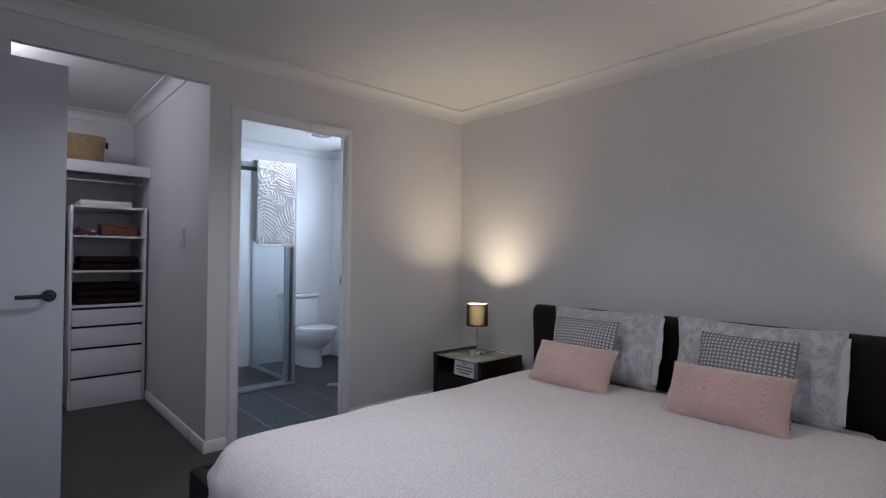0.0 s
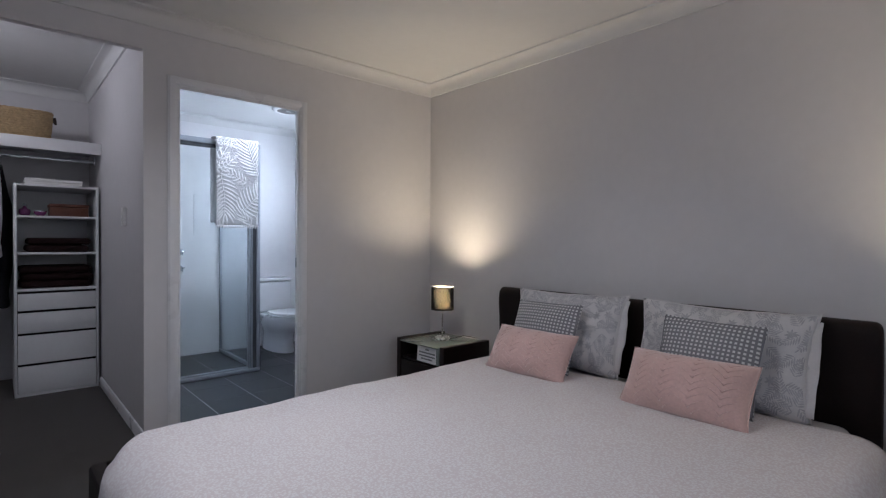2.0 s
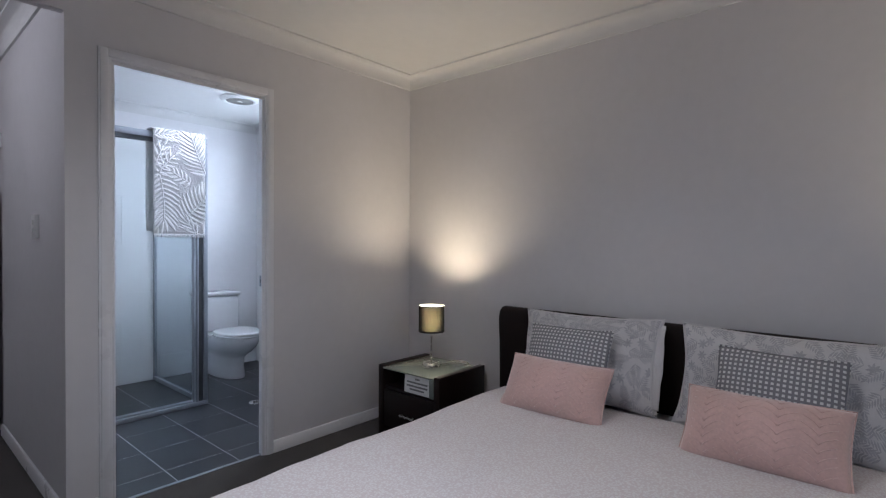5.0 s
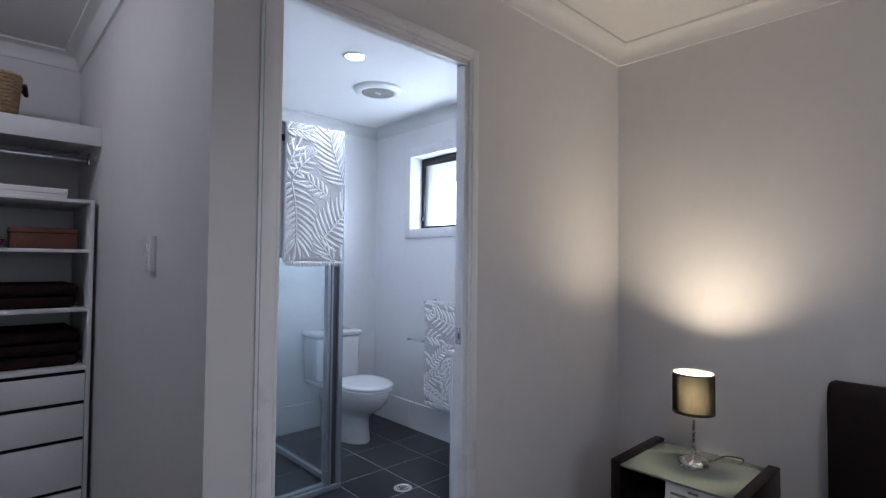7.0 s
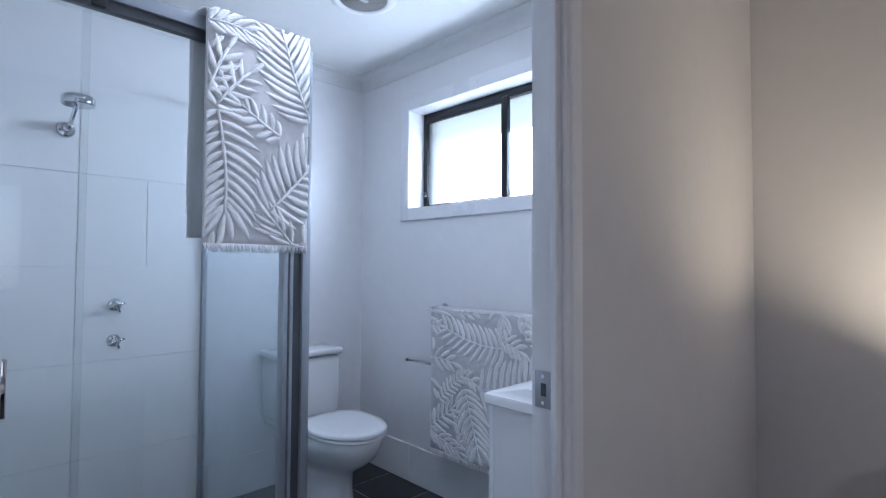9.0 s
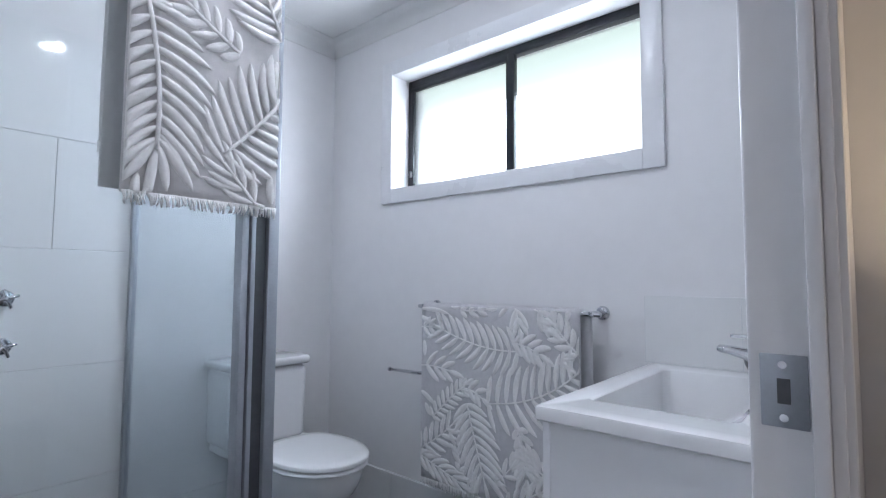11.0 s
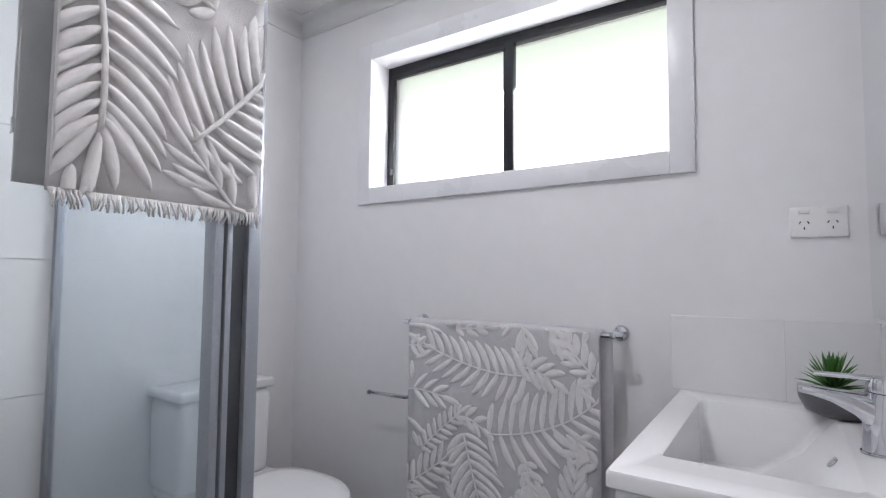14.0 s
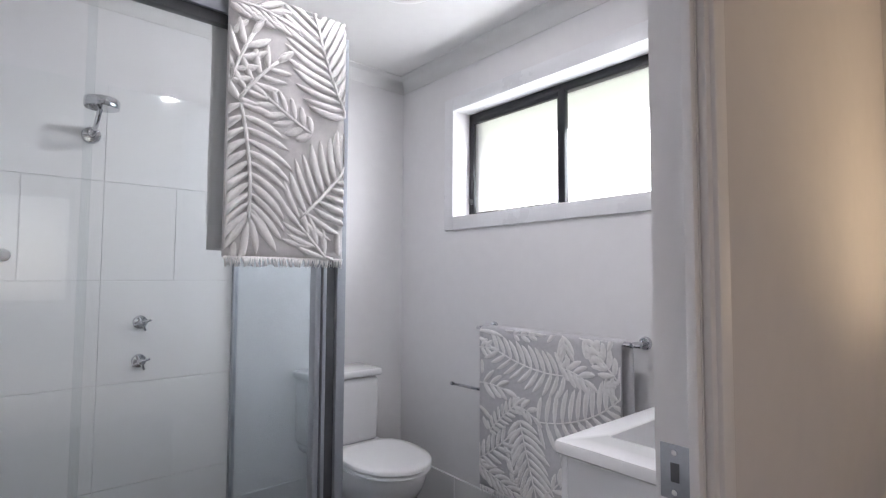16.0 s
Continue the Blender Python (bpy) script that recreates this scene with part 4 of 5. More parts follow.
for zz, w in ((0.034, 0.040), (0.012, 0.170), (-0.010, 0.172), (-0.030, 0.120)):
    bm = box(-0.0027, -0.0017, -w / 2, w / 2, zz - 0.0050, zz + 0.0050)
    bmesh.ops.transform(bm, matrix=cardm, verts=bm.verts)
    part("print_line", bm, INK, card)

clock = thing("clock_radio", "black plastic clock radio on the shadowed bedside table", "clock radio", (3.28, 0.42, 0.437))
part("case", box(3.235, 3.325, 0.355, 0.455, 0.437, 0.522, 0.008, seg=3), CORD, clock)
part("display", box(3.2335, 3.2352, 0.367, 0.443, 0.462, 0.502), GAP, clock, "dark glossy display window")
for cy in (0.385, 0.425):
    part("button", box(3.262, 3.286, cy - 0.014, cy + 0.014, 0.521, 0.526, 0.002), BLACK_METAL, clock)

# light switch on the wall end
sw = thing("light_switch", "slim white wall switch plate in the closet entry", "light switch", (NIB, 4.06, 1.30))
part("plate", box(NIB - 0.020, NIB, 4.032, 4.104, 1.243, 1.361, 0.003), PLASTIC, sw)
part("rocker", box(NIB - 0.025, NIB - 0.019, 4.055, 4.081, 1.312, 1.334, 0.002), PLASTIC, sw)
part("rocker", box(NIB - 0.025, NIB - 0.019, 4.055, 4.081, 1.270, 1.292, 0.002), PLASTIC, sw)

# ---- closet ----
# unseen fixture added to carry the closet fill light
cl = thing("unseen_ceiling_light", "round white closet ceiling light, added out of view", "ceiling light", (0.32, 4.30, CEIL))
part("body", lathe([(0.001, 0), (0.135, 0), (0.140, -0.010), (0.130, -0.030), (0.126, -0.032)], (0.32, 4.30, CEIL), 40, cap=False), PLASTIC, cl)
UX0, UX1, UY, UB = 0.879, 1.388, 5.06, 5.62
unit = thing("drawer_tower", "white melamine closet tower with open shelves and four drawers", "storage unit", ((UX0 + UX1) / 2, UY, 0))
for xa in (UX0, UX1 - 0.017):
    part("side_panel", box(xa, xa + 0.017, UY, UB, 0, 1.560, 0.001), MELAMINE, unit)
for name, z in (("shelf", 1.312), ("shelf", 1.040), ("shelf", 0.770), ("top_panel", 1.544)):
    part(name, box(UX0 + 0.017, UX1 - 0.017, UY + 0.002, UB, z, z + 0.016, 0.001), MELAMINE, unit)
part("back_panel", box(UX0 + 0.017, UX1 - 0.017, UB - 0.012, UB, 0.03, 1.544), MELAMINE, unit)
part("drawer_shadow_gap", box(UX0 + 0.017, UX1 - 0.017, UY + 0.03, UY + 0.04, 0.02, 0.768), GAP, unit)
part("bottom_panel", box(UX0 + 0.017, UX1 - 0.017, UY + 0.004, UB - 0.012, 0.0, 0.016), MELAMINE, unit)
for za, zb in ((0.630, 0.752), (0.464, 0.612), (0.238, 0.446), (0.020, 0.220)):
    part("drawer_front", box(UX0 + 0.020, UX1 - 0.020, UY + 0.002, UY + 0.018, za, zb, 0.0015), MELAMINE, unit)
sh = thing("top_shelf", "white closet shelf with a deep front edge and hanging rail", "shelf", (0.64, UY, 1.815))
part("board", box(WEST, NIB, UY, BACK, 1.884, 1.902, 0.001), MELAMINE, sh)
part("front_edge", box(WEST, NIB - 0.001, UY - 0.018, UY, 1.815, 1.903, 0.0015), MELAMINE, sh)
part("hanging_rail", rod((WEST, 5.36, 1.79), (NIB, 5.36, 1.79), 0.0125, n=18), CHROME, sh, "chrome hanging rail")
part("bracket", box(NIB - 0.012, NIB, 5.33, 5.39, 1.765, 1.83, 0.002), CHROME, sh)


def woven_basket(cx, cy, z0, lx, ly, h):
    bk = thing("basket", "woven seagrass storage basket with a dark strap on the shelf", "basket", (cx, cy, z0))
    rows, n = 13, 66
    bm = bmesh.new()
    for r in range(rows):
        z = z0 + 0.011 + r * (h - 0.02) / (rows - 1)
        f = 0.93 + 0.07 * r / (rows - 1)
        pts = []
        for i in range(n * 2):
            a = math.pi * i / n
            c, s = math.cos(a), math.sin(a)
            e = (abs(c) ** 5 + abs(s) ** 5) ** (-1 / 5)
            w = 0.0055 * (1 if (i + r) % 2 else -1)
            pts.append((cx + (lx / 2 * f) * c * e + w * c, cy + (ly / 2 * f) * s * e + w * s, z + 0.002 * math.sin(i * 1.7)))
        tube(pts + [pts[0]], 0.0105, 6, bm)
    part("weave", bm, STRAW, bk, "", 180)
    bm = box(cx - lx / 2 * 0.92, cx + lx / 2 * 0.92, cy - ly / 2 * 0.92, cy + ly / 2 * 0.92, z0, z0 + 0.01, 0.004)
    part("base", bm, STRAW, bk)
    part("strap_handle", tube([(cx + lx / 2 - 0.005, cy - 0.055, z0 + h * 0.80), (cx + lx / 2 + 0.022, cy - 0.05, z0 + h * 0.86), (cx + lx / 2 + 0.030, cy, z0 + h * 0.72), (cx + lx / 2 + 0.022, cy + 0.05, z0 + h * 0.86), (cx + lx / 2 - 0.005, cy + 0.055, z0 + h * 0.80)], 0.010, 8), DARK_STRAP, bk, "dark leather strap handle", 180)


woven_basket(0.86, 5.33, 1.902, 0.50, 0.30, 0.225)
wb = thing("white_box", "flat white cardboard box on top of the tower", "box", (1.11, 5.25, 1.56))
part("box_body", box(0.945, 1.285, 5.10, 5.40, 1.560, 1.594, 0.003), PAPER, wb)
part("box_lid", box(0.942, 1.288, 5.097, 5.403, 1.580, 1.606, 0.003), PAPER, wb)
rb = thing("wooden_box", "reddish brown wooden box on the closet shelf", "box", (1.22, 5.26, 1.328))
part("box_body", box(1.092, 1.335, 5.16, 5.36, 1.328, 1.400, 0.003), REDWOOD, rb)
part("box_lid", box(1.088, 1.339, 5.156, 5.364, 1.402, 1.426, 0.004), REDWOOD, rb)
gb = thing("glass_bottle", "small purple glass perfume bottle on the closet shelf", "bottle", (0.945, 5.20, 1.328))
part("body", lathe([(0.002, 0), (0.026, 0.002), (0.036, 0.022), (0.034, 0.045), (0.012, 0.060), (0.010, 0.072)], (0.945, 5.20, 1.328), 24), GLASS_BALL, gb, "", 60)
part("stopper", lathe([(0.008, 0.072), (0.013, 0.078), (0.010, 0.092), (0.002, 0.096)], (0.945, 5.20, 1.328), 16), CHROME, gb, "", 60)
bl = thing("trinket_bowl", "small dark bowl with a shiny metal rim", "bowl", (1.035, 5.20, 1.328))
part("bowl", lathe([(0.002, 0.0), (0.022, 0.002), (0.036, 0.020), (0.040, 0.036), (0.036, 0.036), (0.030, 0.018), (0.002, 0.010)], (1.035, 5.20, 1.328), 24), GLASS_BALL, bl, "", 60)
part("rim", lathe([(0.038, 0.034), (0.042, 0.034), (0.042, 0.040), (0.038, 0.040), (0.038, 0.034)], (1.035, 5.20, 1.328), 24, cap=False), CHROME, bl, "", 60)


def folded_stack(z0, n, x0, x1, label):
    st = thing("folded_blanket", label, "folded cloth", ((x0 + x1) / 2, 5.3, z0))
    for i in range(n):
        hgt = 0.055
        bm = box(x0 + 0.01 * (i % 2), x1 - 0.012 * ((i + 1) % 2), 5.12, 5.52, z0 + i * hgt, z0 + (i + 1) * hgt - 0.003, 0.022, seg=4)
        for v in bm.verts:
            v.co.z += 0.006 * noise.noise((v.co.x * 9, v.co.y * 9, i))
        part("fold", bm, DARKCLOTH, st, "", 180)


folded_stack(1.058, 2, 0.945, 1.345, "dark maroon folded blanket on the closet shelf")
folded_stack(0.788, 3, 0.91, 1.36, "dark maroon folded blankets stacked on the lower shelf")


def garment(x, material, label, length, width, y0=5.36, sleeve=True):
    """A shirt or coat on a hanger; its plane stands across the rail."""
    g = thing("hanging_shirt" if material == SHIRT else "hanging_coat", label, "shirt" if material == SHIRT else "coat", (x, y0, 1.79), "hanging clothes")

    def body(u, v):
        a = 2 * math.pi * u
        hw = 0.05 + (width / 2 - 0.05) * min(1, v * 6) * (0.92 + 0.1 * v)
        zz = 1.70 - 0.06 * min(1, v * 6) - length * v
        d = 0.018 + 0.030 * min(1, v * 4) + 0.008 * v
        return Vector((x + d * math.sin(a) * (1 + 0.25 * math.sin(3 * a + 7 * v)) + 0.012 * math.sin(5 * v + x * 30), y0 + hw * math.cos(a) + 0.01 * math.sin(9 * v), zz + 0.008 * math.sin(4 * a)))

    part("garment_body", grid_sheet(body, 36, 26), material, g, "", 180)
    if sleeve:
        for sg in (-1, 1):
            pts = [(x, y0 + sg * (width / 2 - 0.03), 1.635), (x + 0.012, y0 + sg * (width / 2 + 0.01), 1.50), (x + 0.02, y0 + sg * (width / 2 + 0.015), 1.30), (x + 0.012, y0 + sg * (width / 2), 1.10)]
            part("sleeve", tube(pts, 0.055, 12, None, 0.75), material, g, "", 180)
    h = part("hanger", tube([(x, y0 - width / 2 + 0.05, 1.645), (x, y0 - 0.03, 1.705), (x, y0, 1.715), (x, y0 + 0.03, 1.705), (x, y0 + width / 2 - 0.05, 1.645)], 0.006, 8), BLACK_METAL, g, "dark hanger", 180)
    part("hook", tube([(x, y0, 1.715), (x, y0, 1.765), (x, y0 + 0.014, 1.785), (x, y0 + 0.016, 1.803), (x, y0, 1.812), (x, y0 - 0.016, 1.803)], 0.0022, 6), CHROME, h, "", 180)


garment(0.755, SHIRT, "white cotton shirt on a dark hanger", 0.62, 0.44)
garment(0.675, SHIRT, "white cotton shirt hung beside another", 0.60, 0.44)
garment(0.60, COATCLOTH, "dark long coat on a hanger", 1.10, 0.46)
garment(0.50, COATCLOTH, "dark long coat hung in the closet", 1.15, 0.46)
garment(0.40, COATCLOTH, "dark long coat deep in the closet", 1.05, 0.46)
garment(0.815, COATCLOTH, "dark trousers hanging low beside the drawer tower", 1.0, 0.30, 5.42, False)

# assumed fixture for the overhead bedroom lamp, never in view
bcl = thing("unseen_ceiling_light", "assumed round white bedroom ceiling light, out of view", "ceiling light", (1.45, 1.95, CEIL))
part("body", lathe([(0.001, 0), (0.155, 0), (0.160, -0.012), (0.150, -0.045), (0.140, -0.048)], (1.45, 1.95, CEIL), 40, cap=False), PLASTIC, bcl)

# ---- bathroom: shower ----
SY, SX = 4.735, 2.520
shower = thing("shower_screen", "silver framed corner shower screen with clear glass", "shower screen", (2.0, SY, 0))
WX = NIB + 0.118
part("top_rail", box(WX, 2.535, SY - 0.022, SY + 0.022, 1.955, 1.998, 0.003), ALU, shower)
part("top_track", box(WX, 2.44, SY - 0.012, SY + 0.016, 1.925, 1.956, 0.002), ALU_SHADED, shower, "darker roller track under the rail")
for rx in (1.70, 1.86):
    part("roller", box(rx, rx + 0.035, SY - 0.020, SY - 0.008, 1.928, 1.952, 0.003), CORD, shower, "black roller carriage")
part("bottom_rail", box(WX, 2.535, SY - 0.026, SY + 0.026, 0.0, 0.030, 0.004), ALU, shower)
part("bottom_track", box(WX, 2.44, SY - 0.010, SY + 0.020, 0.030, 0.046, 0.002), ALU, shower)
part("wall_channel", box(WX - 0.008, WX + 0.022, SY - 0.02, SY + 0.02, 0.03, 1.955, 0.002), ALU, shower)
part("corner_post", box(2.432, 2.452, SY - 0.022, SY + 0.018, 0.03, 1.955, 0.005), ALU, shower)
# groove and channel are coloured dark for the shade inside them
part("post_groove", box(2.452, 2.456, SY - 0.012, SY + 0.016, 0.03, 1.955), ALU_SHADED, shower)
part("corner_post", box(2.456, 2.470, SY - 0.024, SY + 0.018, 0.03, 1.955, 0.004), ALU, shower)
part("post_channel", box(2.470, 2.504, SY - 0.010, SY + 0.020, 0.03, 1.955), ALU_SHADED, shower, "dark recessed channel in the corner post")
part("corner_post", box(2.504, 2.536, SY - 0.024, SY + 0.024, 0.03, 1.955, 0.006), ALU, shower)
part("return_rail", box(SX - 0.014, SX + 0.014, SY + 0.024, BACK - 0.016, 1.960, 1.998, 0.003), ALU, shower)
part("return_rail", box(SX - 0.016, SX + 0.016, SY + 0.026, BACK - 0.016, 0.0, 0.034, 0.003), ALU, shower)
part("wall_channel", box(SX - 0.012, SX + 0.012, BACK - 0.040, BACK - 0.014, 0.034, 1.96, 0.002), ALU, shower)
g = part("sliding_panel", box(WX + 0.024, 1.862, SY - 0.012, SY - 0.006, 0.046, 1.93), SHOWER_GLASS, shower, "clear sliding glass panel")
part("pull_handle", box(1.692, 1.708, SY - 0.040, SY - 0.026, 0.84, 0.985, 0.003), CHROME, g, "chrome pull handle")
part("handle_stud", rod((1.70, SY - 0.03, 0.86), (1.70, SY - 0.010, 0.86), 0.007, n=12), CHROME, g)
part("handle_stud", rod((1.70, SY - 0.03, 0.965), (1.70, SY - 0.010, 0.965), 0.007, n=12), CHROME, g)
g.visible_shadow = False
fixed = part("fixed_panel", box(1.845, 2.434, SY + 0.006, SY + 0.012, 0.046, 1.93), SHOWER_GLASS, shower, "clear fixed glass panel")
fixed.visible_shadow = False
ret = part("return_panel", box(SX - 0.003, SX + 0.003, SY + 0.024, BACK - 0.038, 0.034, 1.962), HAZY_GLASS, shower, "slightly hazy glass return panel")
ret.visible_shadow = False

head = thing("overhead_shower", "chrome shower head on a wall arm", "shower head", (1.945, BACK - 0.014, 1.79))
part("wall_plate", rod((1.945, BACK - 0.014, 1.79), (1.945, BACK - 0.030, 1.79), 0.036, 0.030, 28, bevel=0.003), CHROME, head)
part("elbow", rod((1.945, BACK - 0.028, 1.79), (1.945, BACK - 0.075, 1.79), 0.014, n=16, bevel=0.003), CHROME, head)
part("arm", tube([(1.945, BACK - 0.065, 1.790), (1.950, BACK - 0.11, 1.805), (1.955, BACK - 0.20, 1.862)], 0.009, 12), CHROME, head, "", 180)
part("rose", lathe([(0.001, 0.028), (0.020, 0.026), (0.054, 0.016), (0.058, 0.010), (0.058, -0.016), (0.055, -0.020), (0.001, -0.020)], (1.957, BACK - 0.215, 1.873), 32, cap=False), CHROME, head, "round chrome spray head", 45)


def tap_handle(x, z):
    t = thing("wall_tap", "chrome cross-handle shower tap on the tiled wall", "tap", (x, BACK - 0.014, z), "shower taps")
    part("flange", rod((x, BACK - 0.014, z), (x, BACK - 0.026, z), 0.030, 0.025, 28, bevel=0.003), CHROME, t)
    part("spindle", rod((x, BACK - 0.026, z), (x, BACK - 0.060, z), 0.014, 0.012, 20, bevel=0.002), CHROME, t)
    for a in (20, 110):
        d = Vector((math.cos(radians(a)), 0, math.sin(radians(a)))) * 0.034
        c = Vector((x, BACK - 0.066, z))
        part("cross_bar", rod(c - d, c + d, 0.0055, n=12, bevel=0.002), CHROME, t)
    part("cap", rod((x, BACK - 0.058, z), (x, BACK - 0.078, z), 0.011, 0.009, 18, bevel=0.002), CHROME, t)


tap_handle(2.141, 1.033)
tap_handle(2.141, 0.873)
hook = thing("robe_hook", "round chrome hook on the shower tiles", "hook", (1.695, BACK - 0.014, 1.30))
part("flange", rod((1.695, BACK - 0.014, 1.30), (1.695, BACK - 0.024, 1.30), 0.026, 0.022, 28, bevel=0.003), CHROME, hook)
part("peg", rod((1.695, BACK - 0.022, 1.30), (1.695, BACK - 0.060, 1.305), 0.010, 0.014, 18, bevel=0.003), CHROME, hook)


# ---- towels with raised palm leaves ----
def leaflet(bm, p, ang, ln, w, bend, W, H, put, hgt):
    """One raised leaf, lens-shaped, in the towel's own plane: u across, v down."""
    n = 9
    cols = []
    bend *= random.uniform(0.7, 1.5)
    w *= random.uniform(0.9, 1.12)
    x, y, a = p[0], p[1], ang
    for i in range(n + 1):
        t = i / n
        hw = w * (math.sin(math.pi * min(1, 0.04 + t * 0.955)) ** 0.55)
        nx, ny = -math.sin(a), math.cos(a)
        row = []
        for s, k in ((-1, 0.0), (-0.80, 0.80), (0, 1.0), (0.80, 0.80), (1, 0.0)):
            u, v = x + nx * hw * s, y + ny * hw * s
            u, v = min(max(u, 0.002), W - 0.002), min(max(v, 0.004), H - 0.004)
            u += 0.0012 * noise.noise((u * 160, v * 160, 3))
            v += 0.0012 * noise.noise((u * 160, v * 160, 8))
            row.append(bm.verts.new(put(u, v, hgt * (k + 0.16 * k * noise.noise((u * 90, v * 90, 1))) * min(1, 0.35 + 3 * math.sin(math.pi * min(max(t, 0.03), 0.97))))))
        cols.append(row)
        x += math.cos(a) * ln / n
        y += math.sin(a) * ln / n
        a += bend / n
    for A, B in zip(cols, cols[1:]):
        for j in range(4):
            bm.faces.new((A[j], A[j + 1], B[j + 1], B[j]))


def frond(bm, pts, n, ln, w, spread, W, H, put, hgt=0.006, taper=0.55, tip=True):
    """A stem through three points with pairs of leaflets; spread is their angle from the stem in degrees."""
    a, b, c = (Vector((*p, 0)) for p in pts)
    prev = None
    stem = []
    for i in range(n + 1):
        t = i / n
        q = a * (1 - t) ** 2 + b * 2 * t * (1 - t) + c * t * t
        d = ((b - a) * (1 - t) + (c - b) * t).normalized()
        ang = math.atan2(d.y, d.x)
        stem.append(put(min(max(q.x, 0.003), W - 0.003), min(max(q.y, 0.003), H - 0.003), hgt * 0.6))
        k = ln * (1 - (1 - taper) * t) * (0.72 + 0.28 * min(1, 3 * t)) * random.uniform(0.92, 1.06)
        if i < n or not tip:
            for sg in (1, -1):
                if -0.01 < q.x < W + 0.01 and -0.01 < q.y < H + 0.01:
                    leaflet(bm, (q.x, q.y), ang + sg * radians(spread * (1 - 0.35 * t)), k, w, -sg * radians(20), W, H, put, hgt)
        else:
            leaflet(bm, (q.x, q.y), ang, k, w, 0.1, W, H, put, hgt)
    tube(stem, hgt * 0.55, 6, bm)


def fringe(bm, W, n, put, ln):
    for i in range(n):
        u = W * (i + 0.5) / n
        j = random.uniform(-0.010, 0.010)
        pts = [put(u, 0, 0.002), put(u + j * 0.5, ln * 0.5, 0.004 + random.uniform(-0.002, 0.004)), put(u + j, ln * random.uniform(0.75, 1.1), random.uniform(-0.002, 0.006))]
        tube(pts, 0.0026, 5, bm, 0.5)


random.seed(4)
TX0, TX1, TTOP, TBOT = 2.148, 2.499, 2.022, 1.279
TW, TH, TY = TX1 - TX0, TTOP - TBOT, 4.674
shower_towel = thing("towel", "white palm-leaf relief towel hung over the shower rail", "towel", (2.33, SY, TTOP), "leaf towels")


def over_rail(u, v):
    """Down the front, over the rail and down inside; the inner end hangs a little to one side."""
    x = TX0 + TW * u
    front, arc = TH - 0.02, 0.13
    back = 0.70
    s = v * (front + arc + back)
    r = 0.036
    wav = 0.003 * math.sin(8 * u + 1)
    if s < front:
        return Vector((x, TY + 0.004 + wav + 0.010 * (1 - s / front) * 0, TBOT + s))
    if s < front + arc:
        a = math.pi * (s - front) / arc
        return Vector((x - 0.010 * (1 - math.cos(a)) / 2, SY - (SY - TY - 0.004) * math.cos(a) * 1.0, TTOP - 0.02 + 0.02 * math.sin(a)))
    d = s - front - arc
    return Vector((x - 0.004 - 0.006 * d, 2 * SY - TY - 0.004 + 0.004 * math.sin(7 * u), TTOP - 0.02 - d))


body = part("cloth", grid_sheet(over_rail, 14, 60), TERRY_GREY, shower_towel, "", 180)
thicken(body, 0.007, 0)
put1 = lambda u, v, h: Vector((TX0 + u, TY - h + 0.001, TTOP - v))
bm = bmesh.new()
frond(bm, [(0.035, 0.325), (0.075, 0.505), (0.061, 0.645)], 11, 0.160, 0.0112, 72, TW, TH, put1, 0.009, 0.85)
frond(bm, [(0.36, 0.301), (0.293, 0.185), (0.249, 0.019)], 11, 0.175, 0.0112, 66, TW, TH, put1, 0.009, 0.8)
frond(bm, [(0.209, 0.625), (0.286, 0.555), (0.362, 0.454)], 8, 0.158, 0.0112, 82, TW, TH, put1, 0.009, 0.85)
frond(bm, [(0.24, 0.371), (0.177, 0.34), (0.106, 0.293)], 5, 0.072, 0.0108, 66, TW, TH, put1, 0.009, 0.85)
frond(bm, [(0.031, 0.311), (0.071, 0.246), (0.134, 0.183)], 5, 0.082, 0.0108, 80, TW, TH, put1, 0.009, 0.85)
frond(bm, [(-0.003, 0.052), (0.056, 0.034), (0.133, 0.054)], 5, 0.100, 0.0108, 48, TW, TH, put1, 0.009, 0.9)
frond(bm, [(0.316, 0.765), (0.264, 0.705), (0.209, 0.647)], 4, 0.100, 0.0098, 46, TW, TH, put1, 0.009, 0.9)
frond(bm, [(0.006, 0.267), (0.024, 0.201), (0.063, 0.124)], 4, 0.090, 0.0108, 62, TW, TH, put1, 0.009, 0.9)
for lf in (((0.060, 0.625), 2.05, 0.115), ((0.062, 0.630), 1.15, 0.105), ((0.068, 0.610), 0.85, 0.13), ((0.338, 0.729), -1.75, 0.071), ((0.027, 0.767), -1.69, 0.067), ((0.15, 0.052), 0.40, 0.075), ((0.013, 0.134), -1.07, 0.060), ((0.341, 0.434), -1.71, 0.078), ((0.252, 0.705), -3.12, 0.096)):
    leaflet(bm, lf[0], lf[1], lf[2], 0.0100, 0.3, TW, TH, put1, 0.008)
part("leaf_pattern", bm, TERRY, shower_towel, "raised white palm-leaf pile", 180)
bm = bmesh.new()
fringe(bm, TW, 105, lambda u, v, h: Vector((TX0 + u, TY - h, TBOT + 0.004 - v)), 0.027)
part("fringe", bm, TERRY, shower_towel, "short white fringe", 180)
bm = bmesh.new()
fringe(bm, 0.032, 9, lambda u, v, h: Vector((2.138 + u, 2 * SY - TY + 0.008 - h, 1.404 - v)), 0.032)
part("fringe", bm, TERRY, shower_towel, "", 180)
